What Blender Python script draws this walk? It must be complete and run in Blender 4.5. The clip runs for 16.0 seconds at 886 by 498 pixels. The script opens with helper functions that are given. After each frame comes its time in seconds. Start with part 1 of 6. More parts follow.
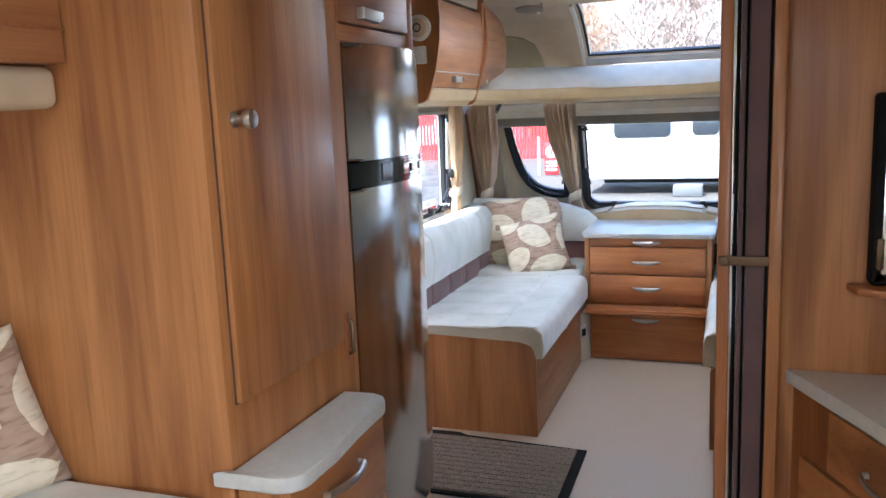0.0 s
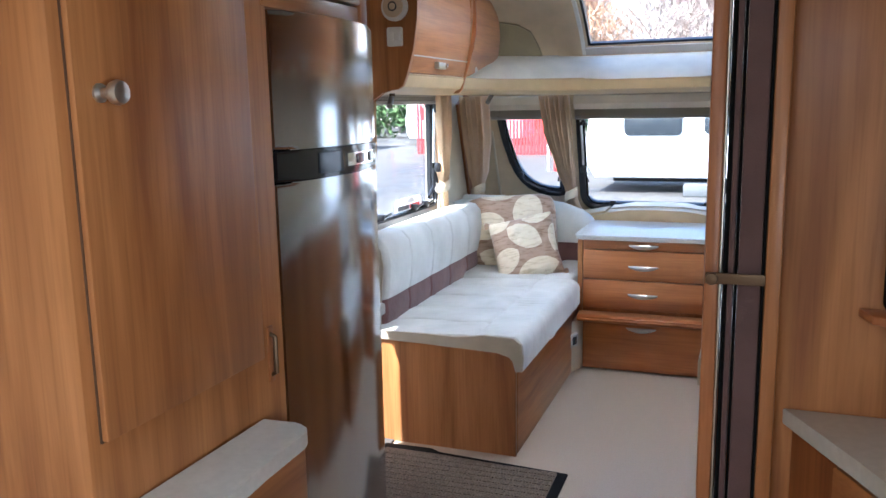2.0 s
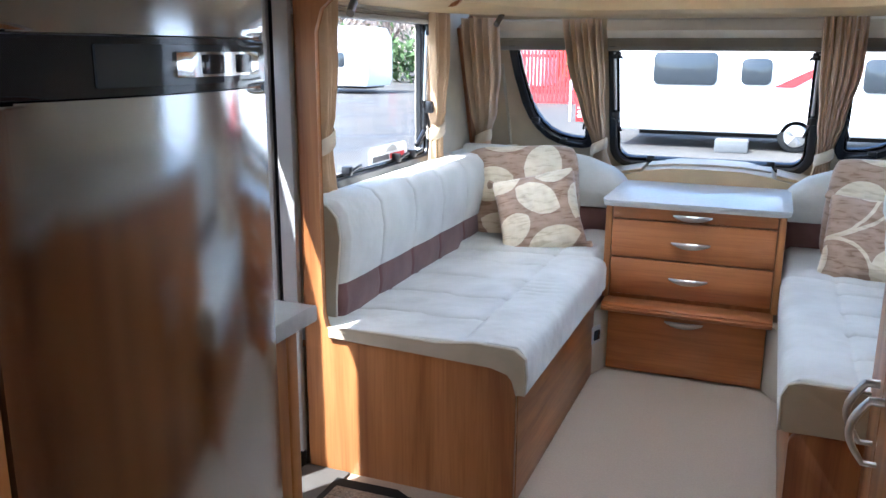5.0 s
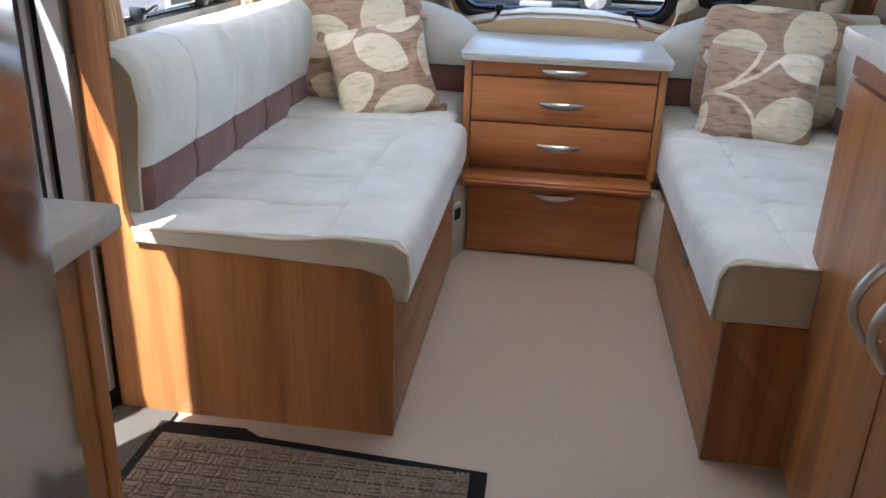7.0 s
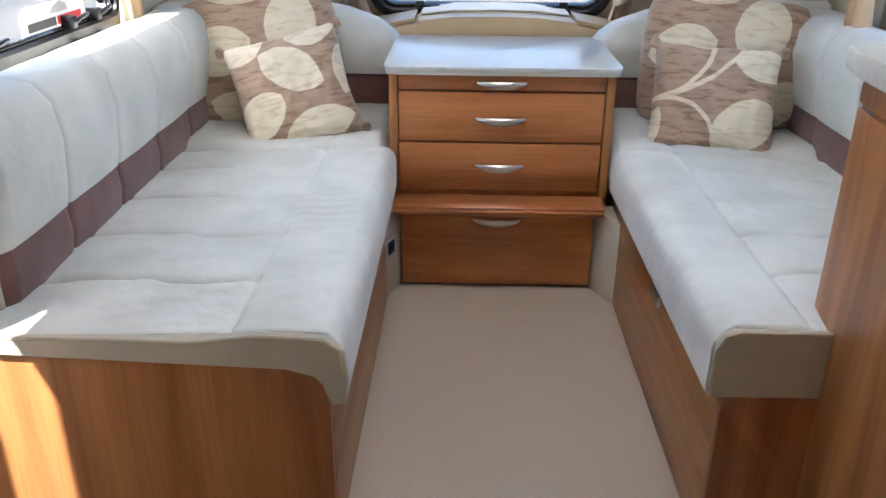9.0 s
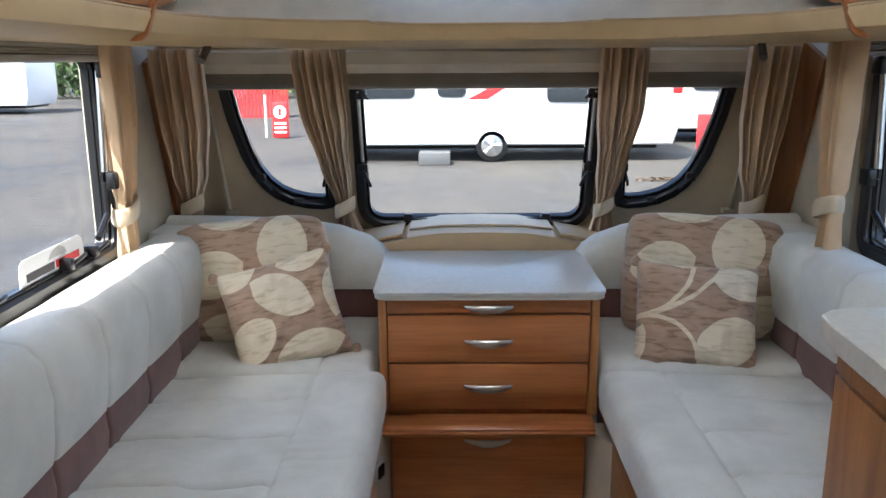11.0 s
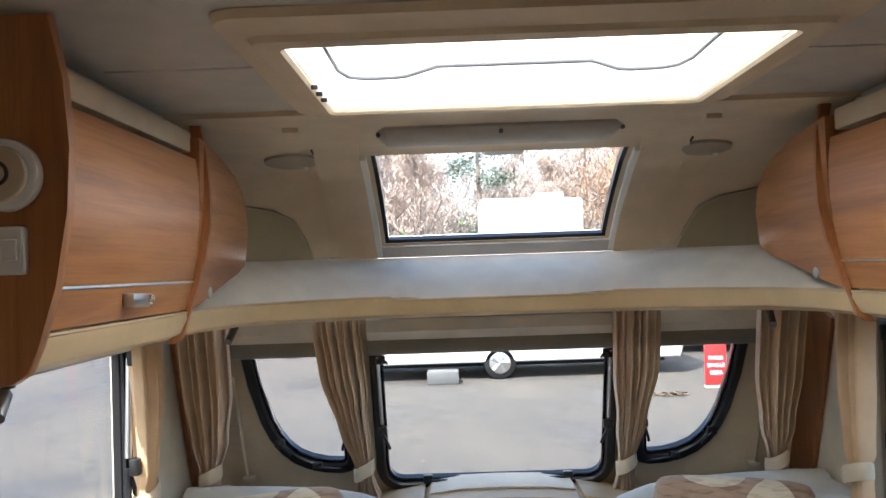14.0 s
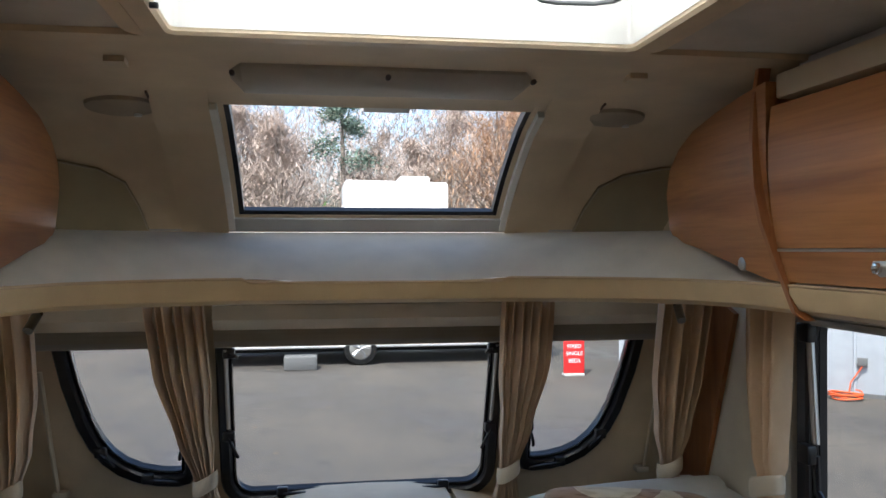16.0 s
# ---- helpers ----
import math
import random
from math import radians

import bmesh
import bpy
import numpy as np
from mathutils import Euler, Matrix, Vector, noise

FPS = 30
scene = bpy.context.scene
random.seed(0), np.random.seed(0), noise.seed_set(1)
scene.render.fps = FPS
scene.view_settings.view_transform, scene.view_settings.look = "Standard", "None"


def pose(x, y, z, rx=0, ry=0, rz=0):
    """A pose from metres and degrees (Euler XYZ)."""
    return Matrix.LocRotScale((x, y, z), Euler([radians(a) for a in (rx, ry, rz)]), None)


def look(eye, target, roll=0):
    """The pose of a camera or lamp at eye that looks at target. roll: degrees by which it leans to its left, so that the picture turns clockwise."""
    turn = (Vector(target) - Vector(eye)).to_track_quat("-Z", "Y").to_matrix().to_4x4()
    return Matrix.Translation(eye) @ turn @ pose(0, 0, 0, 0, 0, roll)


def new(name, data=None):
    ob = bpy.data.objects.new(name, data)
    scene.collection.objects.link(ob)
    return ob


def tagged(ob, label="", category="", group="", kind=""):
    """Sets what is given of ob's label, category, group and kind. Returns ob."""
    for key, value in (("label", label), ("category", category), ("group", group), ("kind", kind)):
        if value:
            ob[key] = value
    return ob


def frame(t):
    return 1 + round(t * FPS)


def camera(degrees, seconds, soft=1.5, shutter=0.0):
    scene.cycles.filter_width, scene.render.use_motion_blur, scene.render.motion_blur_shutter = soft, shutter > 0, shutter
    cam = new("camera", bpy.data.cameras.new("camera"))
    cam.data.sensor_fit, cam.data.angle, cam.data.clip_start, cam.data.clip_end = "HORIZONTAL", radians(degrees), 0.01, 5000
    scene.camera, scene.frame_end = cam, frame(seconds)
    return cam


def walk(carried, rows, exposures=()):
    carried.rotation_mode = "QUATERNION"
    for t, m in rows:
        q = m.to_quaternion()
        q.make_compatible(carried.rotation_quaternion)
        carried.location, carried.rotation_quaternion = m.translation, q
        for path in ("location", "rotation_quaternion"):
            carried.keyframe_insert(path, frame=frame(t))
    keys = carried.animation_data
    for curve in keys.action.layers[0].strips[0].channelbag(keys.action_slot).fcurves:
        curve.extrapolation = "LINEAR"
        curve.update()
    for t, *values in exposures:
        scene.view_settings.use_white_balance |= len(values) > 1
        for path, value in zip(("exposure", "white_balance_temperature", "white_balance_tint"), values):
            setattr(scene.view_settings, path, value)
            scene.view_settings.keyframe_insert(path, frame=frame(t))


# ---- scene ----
cam = camera(56.9, 16.0)
EXPOSURES = [(0.0, 2.86, 5400, 10), (4.0, 2.80, 5300, 10), (6.5, 2.55, 5650, 10), (7.0, 2.54, 5800, 10), (7.5, 2.88, 5900, 10), (8.2, 2.99, 5850, 10), (10.5, 1.87, 6000, 10), (11.6, 2.10, 6050, 10), (12.2, 2.02, 6150, 10), (13.0, 1.82, 6150, 10), (13.5, 1.86, 6150, 10), (14.0, 2.16, 6150, 10), (14.5, 2.10, 6150, 10), (15.0, 1.78, 6150, 10), (16.0, 1.26, 6150, 10)]
PATH = [
    (0, (0.43, -4.402, 1.381), (-0.237, -2.547, 1.045), -2.3),
    (0.5, (0.437, -4.332, 1.374), (-0.229, -2.477, 1.031), -2.2),
    (1, (0.457, -4.257, 1.366), (-0.22, -2.406, 1.022), -2.3),
    (1.5, (0.473, -4.163, 1.36), (-0.203, -2.314, 1.009), -1.7),
    (2, (0.467, -4.084, 1.353), (-0.225, -2.24, 1.004), -1.1),
    (2.5, (0.413, -3.976, 1.358), (-0.271, -2.13, 1.006), -1.3),
    (3, (0.405, -3.816, 1.327), (-0.299, -1.979, 0.964), -0.9),
    (3.5, (0.431, -3.635, 1.297), (-0.315, -1.823, 0.899), -0.2),
    (4, (0.409, -3.481, 1.281), (-0.324, -1.672, 0.844), 0.1),
    (4.2, (0.376, -3.42, 1.277), (-0.361, -1.614, 0.836), 0.4),
    (6.3, (0.054, -2.877, 1.174), (-0.443, -1.043, 0.55), 0.4),
    (6.5, (0.019, -2.838, 1.157), (-0.333, -0.983, 0.498), 1.0),
    (7, (-0.043, -2.74, 1.106), (-0.268, -0.902, 0.349), 2.2),
    (7.5, (-0.086, -2.601, 1.1), (-0.327, -0.799, 0.267), 2.7),
    (8, (-0.097, -2.461, 1.105), (-0.325, -0.653, 0.281), 2.2),
    (8.2, (-0.111, -2.441, 1.106), (-0.244, -0.625, 0.278), 2.4),
    (10.3, (-0.11, -2.332, 1.312), (-0.122, -0.42, 0.723), -0.0),
    (10.5, (-0.105, -2.332, 1.323), (-0.127, -0.398, 0.814), -0.1),
    (11, (-0.107, -2.343, 1.357), (-0.128, -0.395, 0.904), -0.3),
    (11.5, (-0.102, -2.37, 1.412), (-0.124, -0.398, 1.079), -0.8),
    (12, (-0.106, -2.376, 1.464), (-0.136, -0.382, 1.313), -1.2),
    (12.5, (-0.116, -2.373, 1.51), (-0.15, -0.374, 1.487), -1.6),
    (13, (-0.127, -2.383, 1.539), (-0.161, -0.384, 1.569), -1.7),
    (13.5, (-0.149, -2.372, 1.561), (-0.185, -0.373, 1.621), -1.9),
    (14, (-0.15, -2.363, 1.557), (-0.175, -0.363, 1.605), -1.9),
    (14.5, (-0.173, -2.327, 1.546), (-0.176, -0.328, 1.573), -1.9),
    (15, (-0.181, -2.2, 1.534), (-0.203, -0.201, 1.558), -1.9),
    (15.5, (-0.185, -2.041, 1.528), (-0.195, -0.041, 1.545), -1.1),
    (16, (-0.17, -1.953, 1.546), (0.141, 0.023, 1.549), -0.1),
]
walk(cam, [(t, look(e, g, r)) for t, e, g, r in PATH], EXPOSURES)

# ---- light ----
world = bpy.data.worlds.new("sky")
scene.world = world
world.use_nodes = True
wn = world.node_tree.nodes
sky = wn.new("ShaderNodeTexSky")
sky.sky_type, sky.sun_disc = "NISHITA", False
SUN_EL, SUN_DIR = radians(55), Vector((0.607, 1.0, 0)).normalized()
sky.sun_elevation = SUN_EL
sky.sun_rotation = math.atan2(-SUN_DIR.x, -SUN_DIR.y)
sky.dust_density = 3.0
world.node_tree.links.new(sky.outputs[0], wn["Background"].inputs[0])
wn["Background"].inputs[1].default_value = 0.15
sun = new("sun", bpy.data.lights.new("sun", "SUN"))
sun.data.energy, sun.data.angle, sun.data.color = 4.0, radians(0.6), (1.0, 0.93, 0.82)


def opening_lamp(at, target, wide, deep, watts, colour=(0.96, 0.98, 1.0)):
    """The sky's light in an opening of the roof or wall."""
    a = new("opening_light", bpy.data.lights.new("opening_light", "AREA"))
    a.data.shape, a.data.size, a.data.size_y, a.data.energy, a.data.color = "RECTANGLE", wide, deep, watts, colour
    a.matrix_world = look(at, target)
    return a


opening_lamp((0.0, -0.775, 2.055), (0.0, -0.77501, 0.0), 0.78, 0.50, 2.9)
# Lamp of an added, unseen rear rooflight that brightens the bedroom end.
opening_lamp((0.0, -4.6, 1.985), (0.0, -4.60001, 0.0), 0.8, 0.5, 1.9, (1.0, 0.96, 0.88))
opening_lamp((1.135, -4.7, 1.12), (0.0, -4.7, 1.0), 0.9, 0.48, 3.0, (1.0, 0.97, 0.92))
travel = Vector((SUN_DIR.x * math.cos(SUN_EL), SUN_DIR.y * math.cos(SUN_EL), -math.sin(SUN_EL)))
sun.matrix_world = look((-6, -12, 8), Vector((-6, -12, 8)) + travel)


# ---- materials ----
def material(name, rough=0.5, metal=0.0):
    m = bpy.data.materials.new(name)
    m.use_nodes = True
    b = m.node_tree.nodes["Principled BSDF"]
    b.inputs["Roughness"].default_value, b.inputs["Metallic"].default_value = rough, metal
    return m, m.node_tree.nodes, m.node_tree.links, b


def put(nodes, links, kind, **ins):
    n = nodes.new(kind)
    for k, v in ins.items():
        key = int(k[1:]) if k[0] == "i" and k[1:].isdigit() else k
        if hasattr(v, "default_value"):
            links.new(v, n.inputs[key])
        else:
            n.inputs[key].default_value = v
    return n


def coords(nodes, links, scale, local=False):
    if local:
        src = nodes.new("ShaderNodeTexCoord").outputs["Object"]
    else:
        src = nodes.new("ShaderNodeNewGeometry").outputs["Position"]
    mp = nodes.new("ShaderNodeMapping")
    links.new(src, mp.inputs["Vector"])
    mp.inputs["Scale"].default_value = scale
    return mp.outputs[0]


def ramp(nodes, links, fac, stops):
    r = nodes.new("ShaderNodeValToRGB")
    links.new(fac, r.inputs[0])
    el = r.color_ramp.elements
    while len(el) < len(stops):
        el.new(0.5)
    for e, (p, c) in zip(el, stops):
        e.position, e.color = p, (*c, 1)
    return r.outputs[0]


def bump(nodes, links, bsdf, height, strength, dist=0.002):
    n = put(nodes, links, "ShaderNodeBump", Strength=strength, Distance=dist, Height=height)
    links.new(n.outputs[0], bsdf.inputs["Normal"])


def plain(name, col, rough=0.5, metal=0.0, var=0.08, scale=9.0, grain=0.15, grain_scale=300.0):
    """A paint, plastic or metal with slow stains and a fine grain."""
    m, n, l, b = material(name, rough, metal)
    slow = put(n, l, "ShaderNodeTexNoise", Vector=coords(n, l, (1, 1, 1)), Scale=scale, Detail=5.0)
    lo, hi = [max(0.0, c * (1 - var)) for c in col], [min(1.0, c * (1 + var)) for c in col]
    l.new(ramp(n, l, slow.outputs[0], [(0.3, lo), (0.7, hi)]), b.inputs["Base Color"])
    if grain:
        fine = put(n, l, "ShaderNodeTexNoise", Vector=coords(n, l, (1, 1, 1)), Scale=grain_scale, Detail=2.0)
        bump(n, l, b, fine.outputs[0], grain, 0.001)
    return m


def wood(name, axis, tint=1.0, rough=0.34, red=1.0):
    """Pear-wood laminate, with its grain along one axis of the world."""
    m, n, l, b = material(name, rough)
    s = {"x": (0.7, 9, 9), "y": (9, 0.7, 9), "z": (9, 9, 0.7)}[axis]
    f = {"x": (4, 150, 150), "y": (150, 4, 150), "z": (150, 150, 4)}[axis]
    broad = put(n, l, "ShaderNodeTexNoise", Vector=coords(n, l, s), Scale=1.0, Detail=5.0, Roughness=0.62, Distortion=1.1)
    wide = put(n, l, "ShaderNodeTexNoise", Vector=coords(n, l, tuple(k * 0.42 for k in s)), Scale=1.0, Detail=3.0, Distortion=1.6)
    band = n.new("ShaderNodeMath")
    band.operation = "MULTIPLY_ADD"
    l.new(wide.outputs[0], band.inputs[0])
    band.inputs[1].default_value = 0.95
    half = n.new("ShaderNodeMath")
    half.operation = "MULTIPLY_ADD"
    l.new(broad.outputs[0], half.inputs[0])
    half.inputs[1].default_value, half.inputs[2].default_value = 0.75, -0.35
    l.new(half.outputs[0], band.inputs[2])
    fine = put(n, l, "ShaderNodeTexNoise", Vector=coords(n, l, f), Scale=1.0, Detail=3.0)
    c = lambda r, g, bl: (r * tint * red, g * tint, bl * tint)
    base = ramp(n, l, band.outputs[0], [(0.3, c(0.245, 0.089, 0.028)), (0.45, c(0.36, 0.146, 0.046)), (0.58, c(0.455, 0.200, 0.067)), (0.66, c(0.395, 0.166, 0.054)), (0.76, c(0.285, 0.108, 0.035))])
    streak = ramp(n, l, fine.outputs[0], [(0.34, (0.62, 0.57, 0.50)), (0.5, (0.94, 0.93, 0.92)), (0.62, (1.0, 1.0, 1.0))])
    mix = n.new("ShaderNodeMix")
    mix.data_type, mix.blend_type = "RGBA", "MULTIPLY"
    mix.inputs[0].default_value = 0.36
    l.new(base, mix.inputs[6])
    l.new(streak, mix.inputs[7])
    l.new(mix.outputs[2], b.inputs["Base Color"])
    bump(n, l, b, fine.outputs[0], 0.06, 0.0006)
    return m


def fabric(name, lo, hi, weave=520.0, rough=0.92, sheen=0.25, wrinkle=0.12):
    m, n, l, b = material(name, rough)
    slow = put(n, l, "ShaderNodeTexNoise", Vector=coords(n, l, (1, 1, 1)), Scale=7.0, Detail=6.0)
    l.new(ramp(n, l, slow.outputs[0], [(0.32, lo), (0.68, hi)]), b.inputs["Base Color"])
    b.inputs["Sheen Weight"].default_value = sheen
    fine = put(n, l, "ShaderNodeTexNoise", Vector=coords(n, l, (1, 1, 1)), Scale=weave, Detail=1.0)
    soft = put(n, l, "ShaderNodeTexNoise", Vector=coords(n, l, (1, 1, 1)), Scale=16.0, Detail=3.0)
    b1 = put(n, l, "ShaderNodeBump", Strength=wrinkle, Distance=0.02, Height=soft.outputs[0])
    b2 = put(n, l, "ShaderNodeBump", Strength=0.35, Distance=0.0012, Height=fine.outputs[0], Normal=b1.outputs[0])
    l.new(b2.outputs[0], b.inputs["Normal"])
    return m


def leaf_fabric(name, leaves, stems=()):
    """Taupe cloth with large cream leaves: each one is where two discs overlap, in the cushion's own plane."""
    m, n, l, b = material(name, 0.95)
    b.inputs["Sheen Weight"].default_value = 0.2
    tc = n.new("ShaderNodeTexCoord").outputs["Object"]
    wob = put(n, l, "ShaderNodeTexNoise", Vector=tc, Scale=14.0, Detail=2.0)
    sep = n.new("ShaderNodeSeparateXYZ")
    l.new(tc, sep.inputs[0])

    def mth(op, a, c=0.0):
        k = n.new("ShaderNodeMath")
        k.operation = op
        for i, v in enumerate((a, c)):
            if hasattr(v, "default_value"):
                l.new(v, k.inputs[i])
            else:
                k.inputs[i].default_value = v
        return k.outputs[0]

    px = mth("ADD", sep.outputs[0], mth("MULTIPLY", mth("SUBTRACT", wob.outputs[0], 0.5), 0.02))
    pz = sep.outputs[2]

    def far(cx, cz):
        dx, dz = mth("SUBTRACT", px, cx), mth("SUBTRACT", pz, cz)
        return mth("SQRT", mth("ADD", mth("MULTIPLY", dx, dx), mth("MULTIPLY", dz, dz)))

    total = None
    for cx, cz, half, fat, ang in leaves:
        r = (half * half + fat * fat) / (2 * fat)
        ox, oz = -math.sin(ang) * (r - fat), math.cos(ang) * (r - fat)
        inside = mth("LESS_THAN", mth("MAXIMUM", far(cx + ox, cz + oz), far(cx - ox, cz - oz)), r)
        total = inside if total is None else mth("MAXIMUM", total, inside)
    for cx, cz, rad in stems:
        ring = mth("LESS_THAN", mth("ABSOLUTE", mth("SUBTRACT", far(cx, cz), rad)), 0.0065)
        total = mth("MAXIMUM", total, ring)
    lines = put(n, l, "ShaderNodeTexNoise", Vector=coords(n, l, (14, 14, 70), True), Scale=1.0, Detail=3.0, Distortion=0.8)
    ground = ramp(n, l, lines.outputs[0], [(0.38, (0.29, 0.185, 0.115)), (0.47, (0.41, 0.28, 0.19)), (0.66, (0.46, 0.32, 0.225))])
    pale = ramp(n, l, lines.outputs[0], [(0.36, (0.62, 0.52, 0.36)), (0.45, (0.74, 0.645, 0.475)), (0.7, (0.78, 0.69, 0.53))])
    mix = n.new("ShaderNodeMix")
    mix.data_type = "RGBA"
    l.new(total, mix.inputs[0])
    l.new(ground, mix.inputs[6])
    l.new(pale, mix.inputs[7])
    l.new(mix.outputs[2], b.inputs["Base Color"])
    weave = put(n, l, "ShaderNodeTexNoise", Vector=tc, Scale=420.0)
    b1 = put(n, l, "ShaderNodeBump", Strength=0.25, Distance=0.02, Height=wob.outputs[0])
    b2 = put(n, l, "ShaderNodeBump", Strength=0.4, Distance=0.0015, Height=mth("ADD", weave.outputs[0], mth("MULTIPLY", total, 0.6)), Normal=b1.outputs[0])
    l.new(b2.outputs[0], b.inputs["Normal"])
    return m


def glass(name, gloss=0.06, tint=(0.93, 0.96, 0.97)):
    m, n, l, b = material(name)
    n.remove(b)
    t = n.new("ShaderNodeBsdfTransparent")
    t.inputs[0].default_value = (*tint, 1)
    g = n.new("ShaderNodeBsdfGlossy")
    g.inputs["Roughness"].default_value = 0.02
    lw = n.new("ShaderNodeLayerWeight")
    lw.inputs[0].default_value = 0.5
    pw, sc = n.new("ShaderNodeMath"), n.new("ShaderNodeMath")
    pw.operation, sc.operation = "POWER", "MULTIPLY_ADD"
    l.new(lw.outputs["Facing"], pw.inputs[0])
    pw.inputs[1].default_value = 4.0
    l.new(pw.outputs[0], sc.inputs[0])
    sc.inputs[1].default_value, sc.inputs[2].default_value = 0.13, 0.012
    mx = n.new("ShaderNodeMixShader")
    l.new(sc.outputs[0], mx.inputs[0])
    l.new(t.outputs[0], mx.inputs[1])
    l.new(g.outputs[0], mx.inputs[2])
    l.new(mx.outputs[0], n["Material Output"].inputs[0])
    return m


def dome(name):
    m, n, l, b = material(name)
    n.remove(b)
    d, t, mx = n.new("ShaderNodeBsdfDiffuse"), n.new("ShaderNodeBsdfTranslucent"), n.new("ShaderNodeMixShader")
    d.inputs[0].default_value = t.inputs[0].default_value = (0.92, 0.92, 0.9, 1)
    mx.inputs[0].default_value = 0.8
    l.new(d.outputs[0], mx.inputs[1])
    l.new(t.outputs[0], mx.inputs[2])
    l.new(mx.outputs[0], n["Material Output"].inputs[0])
    return m


def steel(name):
    m, n, l, b = material(name, 0.27, 1.0)
    blot = put(n, l, "ShaderNodeTexNoise", Vector=coords(n, l, (1, 1, 0.5)), Scale=5.0, Detail=4.0)
    l.new(ramp(n, l, blot.outputs[0], [(0.2, (0.47, 0.475, 0.48)), (0.8, (0.56, 0.565, 0.57))]), b.inputs["Base Color"])
    brush = put(n, l, "ShaderNodeTexNoise", Vector=coords(n, l, (900, 900, 6)), Scale=1.0, Detail=2.0)
    bump(n, l, b, brush.outputs[0], 0.05, 0.0004)
    b.inputs["Roughness"].default_value = 0.13
    return m


WOOD_Z, WOOD_Y, WOOD_X = wood("pear_wood_upright", "z"), wood("pear_wood_along", "y"), wood("pear_wood_across", "x", 1.0, 0.3, 1.12)
# Darkened copy of the pear wood, for dark trim and for parts in shade.
WOOD_DARK_SHADED = wood("dark_shaded_pear_wood", "z", 0.72, 0.34, 1.12)
CREAM = plain("cream_moulding", (0.60, 0.48, 0.32), 0.5)
WALL = plain("cream_wall_board", (0.55, 0.48, 0.36), 0.7, grain=0.3, grain_scale=160)
ROOF = plain("pale_ceiling_board", (0.50, 0.455, 0.385), 0.65, grain=0.25, grain_scale=200)
LIP_M = plain("tan_cream_lip", (0.53, 0.385, 0.20), 0.42)
TAN = plain("tan_edge", (0.50, 0.36, 0.20), 0.5)
POCKET = plain("olive_pocket", (0.32, 0.27, 0.165), 0.8, grain=0.4)
WHITE = plain("white_plastic", (0.74, 0.73, 0.68), 0.4)
TOP = plain("pale_worktop", (0.56, 0.55, 0.51), 0.28, var=0.06, scale=60, grain=0.05)
TOP_EDGE = plain("worktop_edge", (0.52, 0.49, 0.42), 0.35)
FLOOR_M = plain("beige_vinyl", (0.44, 0.36, 0.275), 0.42, var=0.05, scale=140, grain=0.25, grain_scale=300)
SEAT = fabric("ivory_suede", (0.55, 0.54, 0.49), (0.66, 0.65, 0.60), wrinkle=0.28)
SEAT_EDGE = fabric("beige_suede", (0.41, 0.355, 0.26), (0.49, 0.43, 0.325))
BROWN = fabric("brown_suede", (0.12, 0.052, 0.044), (0.19, 0.088, 0.074))
CURTAIN = fabric("tan_curtain", (0.55, 0.37, 0.215), (0.67, 0.475, 0.29), 700, 0.85, 0.3, 0.25)
TIE_M = fabric("cream_tieback", (0.55, 0.45, 0.31), (0.63, 0.52, 0.37))
STEEL = steel("brushed_steel")
SATIN = plain("satin_metal", (0.55, 0.54, 0.52), 0.32, 1.0, grain=0.03)
CHROME = plain("chrome", (0.75, 0.74, 0.72), 0.12, 1.0, grain=0.0)
BRASS = plain("old_bronze", (0.13, 0.085, 0.05), 0.45, 0.8)
GRILLE = plain("speaker_grille", (0.40, 0.34, 0.25), 0.8, grain=0.8, grain_scale=500)
DARK_GREY = plain("dark_grey_plastic", (0.09, 0.09, 0.09), 0.7)
BLACK = plain("gloss_black", (0.012, 0.012, 0.014), 0.12, grain=0.0)
RUBBER = plain("black_rubber", (0.009, 0.009, 0.0105), 0.3)
# Darkened copy of the blind grey, with the side cassettes' shade in it.
GREY_SHADE = plain("shaded_grey_cassette", (0.36, 0.315, 0.25), 0.6)
GREY = plain("grey_blind", (0.62, 0.55, 0.44), 0.7)
SHELF_TOP = plain("pale_shelf_top", (0.64, 0.59, 0.48), 0.45)
SPOT_M = plain("dark_chrome", (0.22, 0.21, 0.20), 0.28, 1.0, grain=0.0)
ANODISED = plain("grey_anodised", (0.36, 0.36, 0.355), 0.45)
BROWN_GAP = plain("brown_gap", (0.09, 0.045, 0.022), 0.7)
SILL_M = plain("grey_sill_shade", (0.075, 0.068, 0.06), 0.85, grain=0.6, grain_scale=220)
BAR_M = plain("grey_rubber_bar", (0.10, 0.10, 0.105), 0.6)
PLEAT_GREY = plain("grey_pleated_cloth", (0.46, 0.42, 0.35), 0.8)
GREY_L = plain("grey_plastic", (0.46, 0.45, 0.43), 0.5)
ALU = plain("aluminium", (0.6, 0.6, 0.6), 0.3, 1.0)
PLEAT = fabric("mauve_brown_pleat", (0.085, 0.045, 0.042), (0.125, 0.07, 0.066), 400, 0.8)
GLASS = glass("window_acrylic")
DOME = dome("white_translucent_dome")


